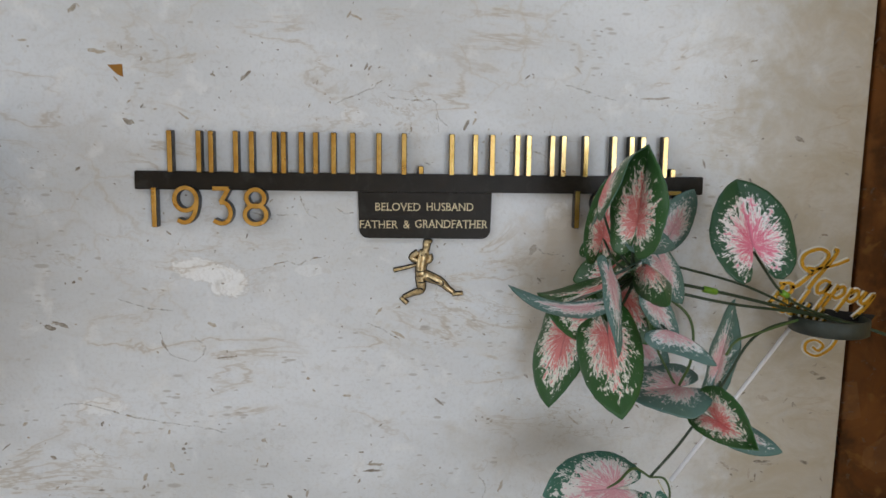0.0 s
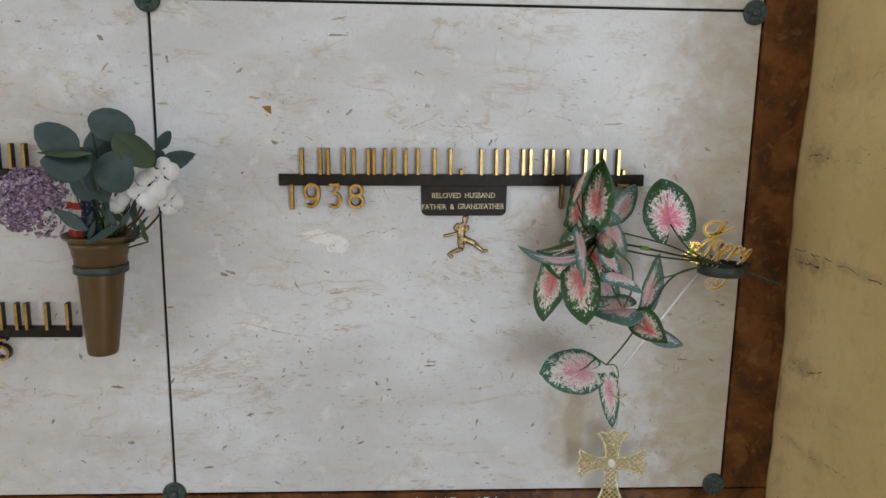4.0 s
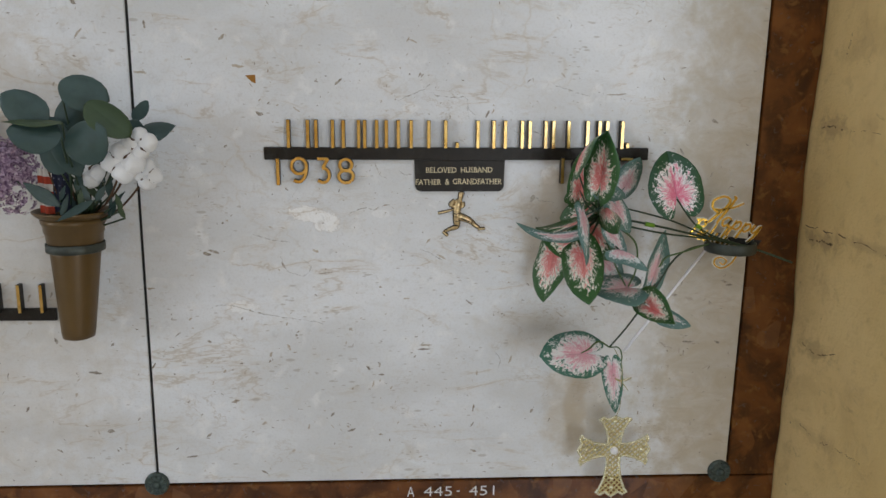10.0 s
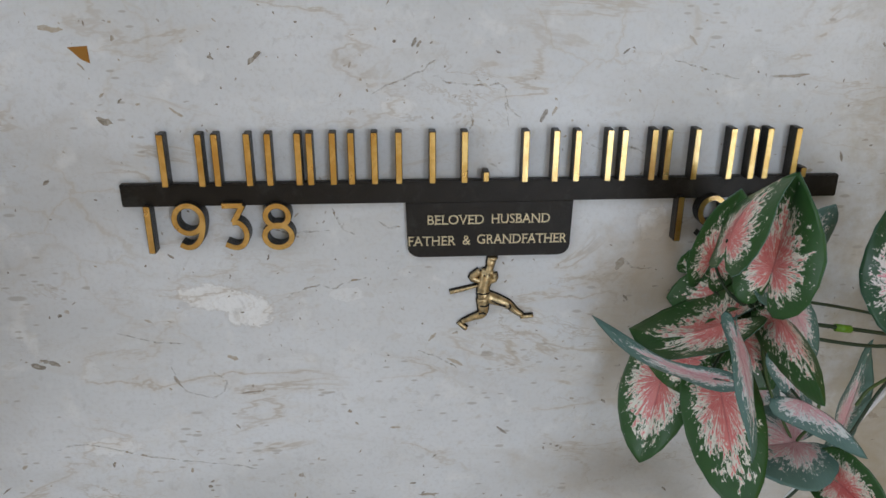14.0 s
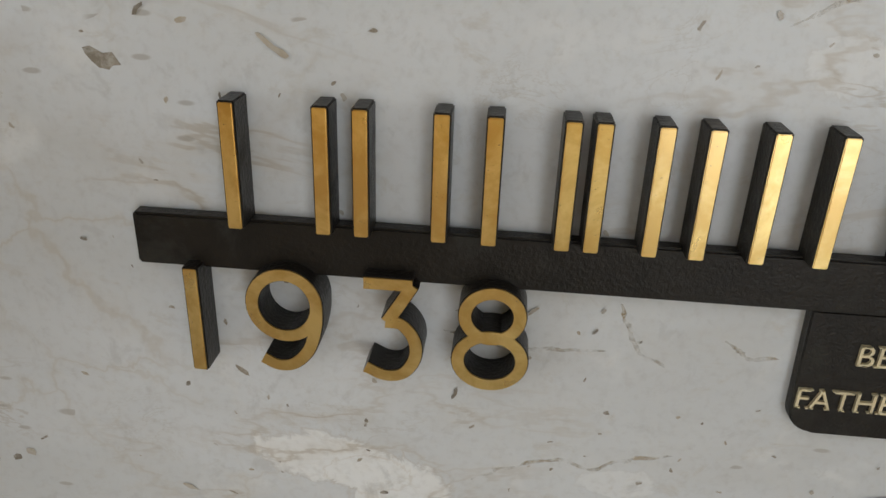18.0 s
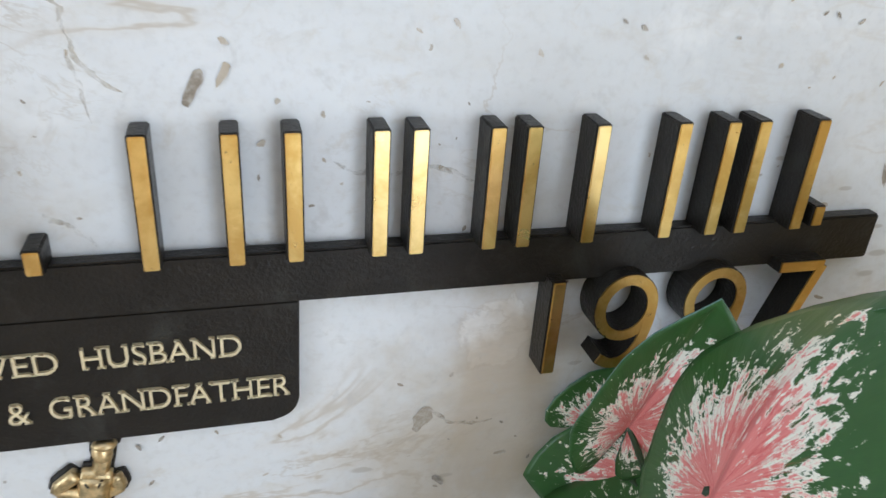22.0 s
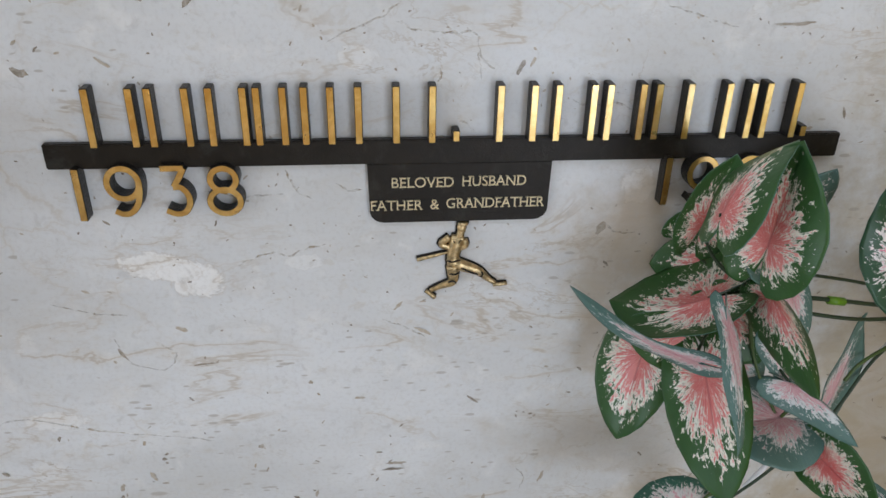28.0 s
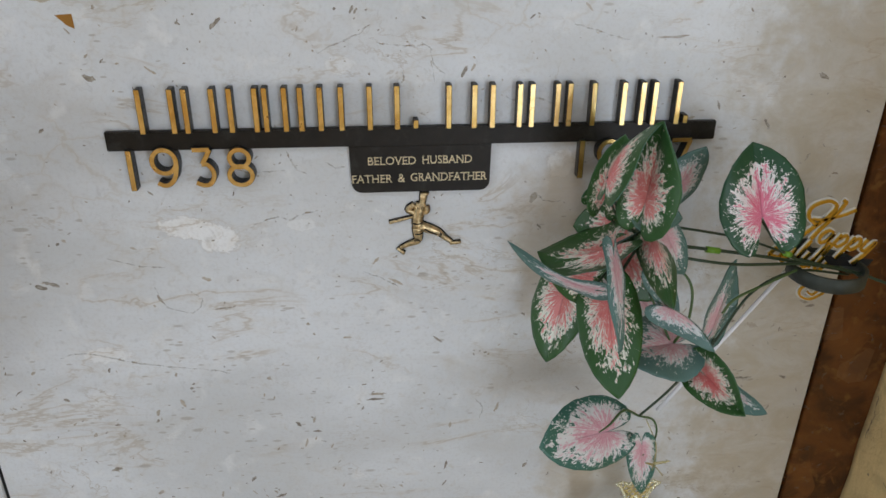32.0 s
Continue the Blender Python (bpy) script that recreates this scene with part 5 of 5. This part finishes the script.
script("word", [(0.079, 0.018), (0.076, 0.007), (0.082, 0.005), (0.089, 0.018), (0.085, 0.002), (0.076, -0.014)], 0.0029)
script("word", [(-0.014, -0.001), (-0.018, -0.017), (-0.024, -0.029)])
script("word", [(-0.02, -0.003), (-0.006, 0.001), (-0.004, -0.009), (-0.016, -0.014), (-0.004, -0.017), (-0.008, -0.028), (-0.024, -0.029)])
for x in (-0.006, 0.004, 0.022, 0.040):
    script("word", [(x, -0.014), (x - 0.004, -0.028), (x + 0.002, -0.032), (x + 0.008, -0.020)], 0.0027)
script("word", [(0.016, 0.000), (0.011, -0.018), (0.009, -0.032)], 0.0027)
script("word", [(0.036, 0.000), (0.031, -0.018), (0.029, -0.032)], 0.0027)
script("flourish", [(0.0682, -0.0387), (0.0637, -0.0554), (0.0515, -0.0676), (0.0378, -0.066), (0.0348, -0.0569), (0.0439, -0.0508), (0.0546, -0.0539), (0.0515, -0.0615), (0.0439, -0.0592)], 0.0022)
CLEAR = Nodes("clear_acrylic", 0.12)
CLEAR = CLEAR.done((0.93, 0.93, 0.95))
part("stick", tube([(0.705, -0.032, Z0 - 0.138), (0.563, -0.062, Z0 - 0.312)], 0.0024, 8), CLEAR, pick, "pale translucent plastic stick", True)
part("dark_tag", prism([(0.722, Z0 - 0.128), (0.775, Z0 - 0.134), (0.770, Z0 - 0.142), (0.716, Z0 - 0.138)], -0.050, -0.0515), JOINT, pick, "black backing strip")

# ---- filigree cross ----
cross = thing("filigree_cross", "gilt filigree cross ornament with a white gem, hung on gold thread", "ornament")
GOLD = metal_material("pale_gold", (0.95, 0.84, 0.44), 0.26, 0.7, 0.4, 700)
BEAD = metal_material("bright_pale_gold", (0.97, 0.92, 0.66), 0.22, 0.7, 0.25, 900)
CX, CY, CZ = 0.5622, -0.044, Z0 - 0.4892


def cross_side(length):
    k = length / 0.056
    return [(0.0105, 0.0105), (0.0105 + 0.0, 0.020 * k), (0.0140, 0.036 * k), (0.0215, 0.050 * k), (0.026, 0.054 * k), (0.019, 0.057 * k), (0.011, 0.0535 * k), (0.006, 0.0565 * k), (0.0, 0.0595 * k)]


outline = []
for (ux, uz), length in (((0, 1), 0.056), ((1, 0), 0.0565), ((0, -1), 0.079), ((-1, 0), 0.0565)):
    s = cross_side(length)
    ring = [(-a, b) for a, b in s] + [(a, b) for a, b in s[-2::-1]]
    outline += [(a * uz + b * ux, b * uz - a * ux) for a, b in ring]
path = [(CX + a, CY, CZ + b) for a, b in outline]
part("frame", tube(path + [path[0]], 0.0011, 6), GOLD, cross, "", True)
bm = bmesh.new()


def inside(x, z):
    hit = False
    for (ax, az), (bx, bz) in zip(outline, outline[1:] + outline[:1]):
        if (az > z) != (bz > z) and x < (bx - ax) * (z - az) / (bz - az) + ax:
            hit = not hit
    return hit


for s in (1, -1):
    for k in range(-22, 23):
        c, run = k * 0.0092, []
        for i in range(-70, 71):
            x = i * 0.0016
            z = s * x + c
            if inside(x, z) and (x * x + z * z) > 0.0075 ** 2:
                run.append((CX + x, CY, CZ + z))
            else:
                if len(run) > 2:
                    tube([run[0], run[-1]], 0.0014, 6, bm)
                run = []
part("lattice", bm, GOLD, cross, "openwork gilt lattice")
bm = bmesh.new()
for (ax, az), (bx, bz) in zip(outline, outline[1:] + outline[:1]):
    n = max(1, round(math.hypot(bx - ax, bz - az) / 0.0036))
    for i in range(n):
        f = i / n
        for v in bmesh.ops.create_icosphere(bm, subdivisions=1, radius=0.0025)["verts"]:
            v.co += Vector((CX + ax + (bx - ax) * f, CY - 0.0012, CZ + az + (bz - az) * f))
tagged(part("beading", bm, BEAD, cross, "tiny gilt beads along the edge", True), kind="stuff")
studs = [(0, 0.033), (0, -0.030), (0, -0.052), (-0.031, 0), (0.031, 0), (0, 0.050), (0, -0.068), (-0.047, 0), (0.047, 0)]
for x, z in studs:
    part("stud", lathe([(0.0036, 0.0), (0.0034, 0.0020), (0.0018, 0.0034), (0.0005, 0.0038)], (CX + x, CY, CZ + z), "y", 10), BEAD, cross, "", True)
bm = bmesh.new()
for x, z in [(a * 0.80, b * 0.86) for a, b in outline][::2]:
    for v in bmesh.ops.create_icosphere(bm, subdivisions=1, radius=0.0016)["verts"]:
        v.co += Vector((CX + x, CY - 0.0016, CZ + z))
tagged(part("inner_beading", bm, GOLD, cross, "", True), kind="stuff")
GEM = Nodes("white_gem", 0.08)
GEM = GEM.done(GEM.mix(GEM.noise(160, 2), (0.72, 0.72, 0.74), (0.9, 0.9, 0.9)))
part("setting", lathe([(0.0088, 0.0), (0.0088, 0.002), (0.0074, 0.003)], (CX, CY, CZ), "y", 24), GOLD, cross, "", True)
part("gem", lathe([(0.0072, 0.0025), (0.0066, 0.0050), (0.0040, 0.0066), (0.0010, 0.0070)], (CX, CY, CZ), "y", 10), GEM, cross, "faceted white gem")
part("thread", tube(arc([(CX, CY, CZ + 0.058), (0.555, -0.085, Z0 - 0.395), (0.546, -0.112, Z0 - 0.345), (0.544, -0.114, Z0 - 0.315), (0.536, -0.098, Z0 - 0.294)], 8), 0.0006, 5), GOLD, cross, "gold thread", True)
part("bow", tube(arc([(0.545, -0.116, Z0 - 0.338), (0.559, -0.120, Z0 - 0.333), (0.547, -0.116, Z0 - 0.340), (0.533, -0.120, Z0 - 0.334), (0.546, -0.117, Z0 - 0.343), (0.555, -0.119, Z0 - 0.354)], 6), 0.0007, 5), GOLD, cross, "", True)

# ---- neighbouring crypt: name rails, vase and flowers ----
rail = thing("name_rail", "dark bronze name rail with gilt characters behind lilac flowers", "memorial plate", "memorial name rails")
part("rail", box(-0.90, -0.352, RAIL_Y, -0.0002, Z0 - 0.014, Z0 + 0.0045, 0.0008), DARK, rail)
for x0, x1 in ((-0.510, -0.483), (-0.474, -0.448), (-0.441, -0.414), (-0.406, -0.386)):
    letter_bars(x0, x1, Z0 + 0.004, Z0 + 0.045, rail)
rail = thing("name_rail", "dark bronze name rail with gilt characters beside a bronze vase", "memorial plate", "memorial name rails")
part("rail", box(-0.90, -0.331, RAIL_Y, -0.0002, Z0 - 0.274, Z0 - 0.2545, 0.0008), DARK, rail)
for x0, x1 in ((-0.495, -0.466), (-0.458, -0.428), (-0.418, -0.380), (-0.359, -0.339)):
    letter_bars(x0, x1, Z0 - 0.2600, Z0 - 0.2145, rail)
digit("5", -0.470, -0.446, Z0 - 0.312, Z0 - 0.274, rail)

VX, VY = -0.2670, -0.066
BROWN_VASE = metal_material("bronze_brown_plastic", (0.135, 0.080, 0.026), 0.36, 0.25, 0.18, 12)
vase = thing("flower_vase", "tapered bronze-brown flower vase hung in a wall ring", "vase", place=(0, 0, 0))
prof = [(0.0180, -0.2815), (0.0225, -0.2795), (0.0238, -0.272), (0.0345, -0.152), (0.0355, -0.138), (0.0385, -0.133), (0.0395, -0.121), (0.0412, -0.119), (0.0420, -0.108), (0.0440, -0.106), (0.0450, -0.098), (0.0500, -0.0945), (0.0540, -0.0905), (0.0545, -0.0880),
        (0.0525, -0.0875), (0.0440, -0.0960), (0.0400, -0.106), (0.0365, -0.128), (0.0330, -0.146), (0.0270, -0.200)]
bm = lathe(prof[:5], (VX, VY, Z0), "z", 48)
for v in bm.verts:
    v.co.x += 0.045 * min(0.0, v.co.z - (Z0 - 0.138))
part("body", bm, BROWN_VASE, vase, "", True)
part("collar", lathe(prof[4:11], (VX, VY, Z0), "z", 48), BROWN_VASE, vase, "", True)
part("rim", lathe(prof[10:], (VX, VY, Z0), "z", 48), BROWN_VASE, vase, "", True)
wall_ring((VX, VY, Z0 - 0.1415), 0.0382, 0.0135, "dark grey metal wall ring round a bronze-brown vase")

bouquet = thing("artificial_bouquet", "artificial eucalyptus, lilac and cotton bouquet in a bronze-brown vase", "artificial flowers")


def leaf_material(name, colour, tint):
    m = Nodes(name, 0.5)
    rnd = m.add("ShaderNodeObjectInfo").outputs["Random"]
    c = m.mix(rnd, colour, tint)
    c = m.mix(m.math("MULTIPLY", m.step(m.noise(40, 4, 0.6), 0.4, 0.7), 0.35), c, tuple(x * 0.6 for x in colour))
    m.bump(m.noise(160, 3), 0.15, 0.001)
    return m.done(c)


EUCALYPTUS = leaf_material("eucalyptus_leaf", (0.024, 0.054, 0.048), (0.042, 0.080, 0.072))
OLIVE = leaf_material("olive_leaf", (0.034, 0.066, 0.022), (0.045, 0.078, 0.030))
ROUND = [(1.0, 0.0), (0.96, 0.10), (0.86, 0.25), (0.70, 0.36), (0.50, 0.42), (0.30, 0.41), (0.14, 0.32), (0.05, 0.20), (0.0, 0.10), (-0.02, 0.0)]
SLIM = [(1.0, 0.0), (0.85, 0.08), (0.65, 0.16), (0.45, 0.20), (0.25, 0.18), (0.10, 0.10), (0.0, 0.04), (-0.02, 0.0)]
mouth = Vector((VX, VY, Z0 - 0.12))


def spray_leaf(k, c, d, length, width, nrm, olive, shape):
    """One leaf by its middle, its stalk's direction, its size and the way it looks, with its stalk."""
    c, d = Vector((c[0], c[1], c[2] + Z0)), Vector(d).normalized()
    base, tip = c - d * length * 0.5, c + d * length * 0.5
    me = blade_mesh(length, width, 0.12, 0.05, 0.9, 0.012, 70 + k, shape)
    set_leaf(base, tip, nrm, me, ((OLIVE,) if olive else (EUCALYPTUS,)) * 2, bouquet, "eucalyptus_leaf", "olive green folded leaf" if olive else "")
    foot = mouth + Vector((0.012 * math.cos(k * 2.1), 0.012 * math.sin(k * 2.1), 0.0))
    part("stalk", tube(arc([foot, (foot + base) / 2 + Vector((0.004 * math.sin(k), 0.014, 0.0)), base], 6), 0.0014, 6), STEM, bouquet, "", True)


spray_leaf(0, (-0.214, -0.126, 0.080), (0.95, 0.0, -0.3), 0.066, 0.050, (0.1, -0.9, 0.35), 0, ROUND)
spray_leaf(1, (-0.287, -0.143, 0.058), (-0.75, 0, 0.55), 0.068, 0.050, (-0.1, -0.9, 0.4), 0, ROUND)
spray_leaf(2, (-0.262, -0.176, 0.028), (-0.9, -0.2, 0.15), 0.064, 0.050, (-0.1, -0.8, 0.5), 0, ROUND)
spray_leaf(3, (-0.203, -0.161, 0.018), (0.8, -0.1, 0.5), 0.062, 0.060, (0.05, -0.95, 0.25), 0, ROUND)
spray_leaf(4, (-0.176, -0.150, 0.046), (0.75, -0.1, -0.55), 0.070, 0.046, (0.2, -0.75, 0.6), 1, ROUND)
spray_leaf(5, (-0.243, -0.101, 0.055), (0.55, 0, 0.8), 0.066, 0.050, (-0.2, -0.9, 0.2), 0, ROUND)
spray_leaf(6, (-0.163, -0.062, 0.056), (0.6, 0.1, 0.8), 0.034, 0.022, (-0.3, -0.9, 0.2), 0, ROUND)
spray_leaf(7, (-0.146, -0.045, 0.029), (0.9, 0.3, 0.25), 0.052, 0.040, (-0.1, -0.7, 0.7), 0, SLIM)
spray_leaf(8, (-0.238, -0.135, -0.002), (0.45, -0.2, -0.8), 0.066, 0.036, (0.2, -0.9, 0.3), 0, ROUND)
spray_leaf(9, (-0.262, -0.125, -0.006), (-0.2, -0.1, 0.6), 0.050, 0.044, (-0.1, -1, 0.1), 0, ROUND)
spray_leaf(10, (-0.265, -0.170, 0.043), (-0.98, -0.1, 0.05), 0.072, 0.030, (0.0, -0.25, 0.95), 1, SLIM)
spray_leaf(11, (-0.226, -0.120, 0.010), (0.1, -0.1, 0.8), 0.048, 0.030, (-0.3, -0.9, 0.2), 1, SLIM)
spray_leaf(12, (-0.240, -0.126, -0.080), (-0.8, -0.2, -0.45), 0.056, 0.013, (0.1, -0.85, 0.5), 0, SLIM)
spray_leaf(13, (-0.285, -0.120, -0.058), (-0.6, -0.3, 0.55), 0.054, 0.020, (0.1, -0.9, 0.3), 0, SLIM)
spray_leaf(14, (-0.160, -0.110, 0.026), (0.3, -0.1, 0.6), 0.040, 0.034, (0.2, -0.9, 0.3), 0, ROUND)
spray_leaf(15, (-0.270, -0.110, 0.020), (-0.3, 0, 0.9), 0.060, 0.050, (-0.2, -0.9, 0.3), 0, ROUND)
filler = random.Random(31)
for k in range(16, 34):
    spray_leaf(k, (filler.uniform(-0.262, -0.185), filler.uniform(-0.115, -0.075), filler.uniform(-0.085, -0.015)), (filler.uniform(-0.7, 0.7), filler.uniform(-0.3, 0.3), filler.uniform(0.4, 1)),
               filler.uniform(0.022, 0.040), filler.uniform(0.007, 0.013), (filler.uniform(-0.6, 0.6), -0.8, 0.3), k % 3 == 0, SLIM)

# cotton bolls
COTTON = Nodes("cotton_fluff", 0.95)
COTTON.bump(COTTON.noise(240, 4, 0.7), 0.5, 0.002)
COTTON = COTTON.done(COTTON.mix(COTTON.noise(60, 3), (0.74, 0.74, 0.74), (0.88, 0.88, 0.87)))
HUSK = paint_material("brown_husk", (0.11, 0.055, 0.025), 0.8, 0.2)


def cotton_boll(centre, size, seed):
    r = random.Random(seed)
    bm = bmesh.new()
    for k in range(4):
        a = k * math.pi / 2 + r.uniform(-0.2, 0.2)
        off = Vector((math.cos(a), -0.35, math.sin(a))) * size * 0.55
        start = len(bm.verts)
        bmesh.ops.create_icosphere(bm, subdivisions=3, radius=size * r.uniform(0.58, 0.70))
        bm.verts.ensure_lookup_table()
        for v in bm.verts[start:]:
            v.co *= 1 + 0.16 * noise.noise(v.co * 95 + Vector((seed, k, 0))) + 0.06 * noise.noise(v.co * 260)
            v.co += Vector(centre) + off
    boll = part("cotton_boll", bm, COTTON, bouquet, "fluffy white cotton boll", True)
    bm = bmesh.new()
    for k in range(4):
        a = k * math.pi / 2 + 0.78
        c = Vector(centre)
        u = Vector((math.cos(a), 0, math.sin(a)))
        tube([c + Vector((0, -size * 0.2, 0)), c + u * size * 0.45 + Vector((0, -size * 0.72, 0)), c + u * size * 0.8 + Vector((0, -size * 0.55, 0))], [0.0024, 0.0018, 0.0004], 5, bm)
    part("husk", bm, HUSK, boll, "dry brown husk")
    part("stalk", tube(arc([mouth, (mouth + Vector(centre)) / 2 + Vector((0.006, 0.01, -0.01)), centre], 6), 0.0016, 6), HUSK, bouquet, "", True)


cotton_boll((-0.170, -0.122, Z0 - 0.012), 0.024, 1)
cotton_boll((-0.147, -0.122, Z0 + 0.013), 0.0195, 2)
cotton_boll((-0.150, -0.085, Z0 - 0.034), 0.018, 3)
cotton_boll((-0.232, -0.085, Z0 - 0.030), 0.020, 4)
for k in range(9):
    a = k * 2.4
    top = Vector((VX + 0.028 + 0.03 * math.cos(a), VY - 0.012 + 0.02 * math.sin(a), Z0 - 0.045 + 0.02 * math.sin(k * 1.7)))
    part("stalk", tube(arc([mouth + Vector((0.02 * math.cos(a), 0.015 * math.sin(a), 0)), (mouth + top) / 2 + Vector((0.006 * math.sin(k), 0, 0)), top], 5), [0.0017] * 6 + [0.0011] * 5, 6), HUSK if k % 2 else STEM, bouquet, "", True)

# lilac head: a drooping panicle of uneven clusters of four-petalled florets
LILAC = Nodes("lilac_petal", 0.7)
LILAC = LILAC.done(LILAC.mix(LILAC.math("POWER", LILAC.add("ShaderNodeNewGeometry").outputs["Random Per Island"], 1.4), (0.17, 0.09, 0.17), (0.62, 0.47, 0.57)))
LC = Vector((-0.348, -0.090, Z0 - 0.034))
r = random.Random(5)
verts, faces = [], []
clumps = []
for k in range(52):
    a, h = (r.uniform(4.1, 5.3), r.uniform(-0.5, 0.5)) if k < 12 else (r.uniform(3.0, 6.4), r.uniform(-1, 1))
    w = math.sqrt(max(0.0, 1 - h * h)) * r.uniform(0.8, 1.1)
    clumps.append((LC + Vector((math.cos(a) * w * 0.044, math.sin(a) * w * 0.034, h * 0.045 - 0.004)), r.uniform(0.010, 0.016)))
for c0, size0 in clumps:
    for _ in range(30):
        up = Vector((r.gauss(0, 1), r.gauss(-0.3, 1), r.gauss(0, 1))).normalized()
        c = c0 + up * size0 * r.uniform(0.7, 1.1)
        up = (up + (c - LC).normalized() * 0.8).normalized()
        side = up.orthogonal().normalized()
        twist, size = r.uniform(0, 1.57), r.uniform(0.0032, 0.0050)
        for q in range(4):
            a = twist + q * 1.5708
            e = side * math.cos(a) + up.cross(side) * math.sin(a)
            f = up.cross(e)
            i = len(verts)
            verts += [c, c + e * size * 0.6 + f * size * 0.42 + up * 0.0014, c + e * size * 1.05 + up * 0.0003, c + e * size * 0.6 - f * size * 0.42 + up * 0.0014]
            faces.append((i, i + 1, i + 2, i + 3))
me = bpy.data.meshes.new("lilac_head")
me.from_pydata(verts, [], faces)
me.materials.append(LILAC)
head = new("lilac_head", me)
head.parent = bouquet
tagged(head, "drooping head of small dusty purple lilac florets", kind="stuff")
part("stalk", tube(arc([mouth, (-0.300, -0.085, Z0 - 0.075), (-0.322, -0.088, Z0 - 0.05), tuple(LC)], 6), 0.0018, 6), STEM, bouquet, "", True)
part("lilac_core", lathe([(0.004, -0.018), (0.009, -0.011), (0.011, 0.0), (0.009, 0.011), (0.004, 0.018)], tuple(LC), "z", 14), LILAC, bouquet, "", True)

# little flag on a stick
flag = thing("stick_flag", "small striped flag on a thin stick among the vase flowers", "flag")
FLAG_RED = paint_material("red_cloth", (0.46, 0.055, 0.022), 0.8)
FLAG_WHITE = paint_material("white_cloth", (0.70, 0.66, 0.60), 0.8)
FLAG_BLUE = paint_material("navy_cloth", (0.012, 0.016, 0.045), 0.8)
part("stick", tube([(-0.262, -0.070, Z0 - 0.150), (-0.282, -0.108, Z0 - 0.012)], 0.0012, 6), HUSK, flag, "", True)


def cloth(x0, x1, z0, z1, y):
    bm = bmesh.new()
    cols = []
    for i in range(9):
        x = x0 + (x1 - x0) * i / 8
        yy = y + 0.003 * math.sin(i * 1.1)
        cols.append([bm.verts.new((x, yy + dy, z - (x - x0) * 0.12)) for dy in (0, 0.0006) for z in (z0, z1)])
    for a, b in zip(cols, cols[1:]):
        for i, j in ((0, 1), (1, 3), (3, 2), (2, 0)):
            bm.faces.new((a[i], a[j], b[j], b[i]))
    bm.faces.new([cols[0][i] for i in (0, 1, 3, 2)]), bm.faces.new([cols[-1][i] for i in (0, 2, 3, 1)])
    return bm


for k in range(6):
    z = Z0 - 0.024 - k * 0.0105
    part("stripe", cloth(-0.297, -0.278, z - 0.0105, z, -0.100), FLAG_WHITE if k % 2 == 0 else FLAG_RED, flag, "white stripe" if k % 2 == 0 else "red stripe")
part("canton", cloth(-0.278, -0.256, Z0 - 0.086, Z0 - 0.028, -0.098), FLAG_BLUE, flag, "dark blue corner with pale dots")
bm = bmesh.new()
for i in range(3):
    for j in range(5):
        prism([(-0.274 + i * 0.0068 + 0.0010 * math.cos(a), Z0 - 0.076 + j * 0.0095 - i * 0.0009 + 0.0011 * math.sin(a)) for a in [q * 1.2566 for q in range(5)]], -0.1015, -0.1025, 0, bm)
part("dots", bm, paint_material("faded_dots", (0.22, 0.23, 0.30), 0.8), flag, "pale dots")

# ---- cracks and chips in the plaster ----
CRACK = paint_material("dark_crack", (0.125, 0.082, 0.042), 0.95, 0.2)


def crack(points, width, seed):
    """A broken line on the pier with small pits along it: points are (y, z)."""
    r = random.Random(seed)
    bm = bmesh.new()
    run = []
    for q in arc([(0, y, Z0 + z) for y, z in points], 9):
        y, z = q.y + r.gauss(0, 0.0009), q.z + r.gauss(0, 0.0012)
        if r.random() < 0.20:
            if len(run) > 1:
                tube(run, [width * r.uniform(0.15, 0.9) for _ in run], 5, bm)
            run = []
            continue
        run.append((pier_x(y, z) + 0.0001, y, z))
        if r.random() < 0.16:
            start = len(bm.verts)
            bmesh.ops.create_icosphere(bm, subdivisions=1, radius=width * r.uniform(0.9, 2.2))
            bm.verts.ensure_lookup_table()
            for v in bm.verts[start:]:
                v.co = Vector((v.co.x * 0.4 + pier_x(y, z), v.co.y * r.uniform(0.9, 1.8) + y, v.co.z * 0.7 + z))
    if len(run) > 1:
        tube(run, [width * r.uniform(0.15, 0.9) for _ in run], 5, bm)
    part("crack", bm, CRACK, bpy.data.objects["wall_east"])


crack([(-0.020, -0.117), (-0.096, -0.113), (-0.177, -0.117), (-0.250, -0.123), (-0.34, -0.118)], 0.0013, 1)
crack([(-0.030, -0.138), (-0.065, -0.132), (-0.100, -0.131)], 0.0018, 2)
crack([(-0.025, 0.040), (-0.060, 0.045), (-0.088, 0.038)], 0.0013, 3)
crack([(-0.088, 0.038), (-0.150, 0.041), (-0.230, 0.036)], 0.0005, 4)
crack([(-0.025, -0.306), (-0.075, -0.313), (-0.128, -0.296)], 0.0012, 5)
crack([(-0.008, -0.345), (-0.012, -0.375), (-0.010, -0.410)], 0.0009, 6)
crack([(-0.060, -0.441), (-0.110, -0.446), (-0.160, -0.438), (-0.225, -0.432)], 0.0006, 7)
crack([(-0.076, 0.182), (-0.074, 0.165), (-0.070, 0.145)], 0.0006, 8)
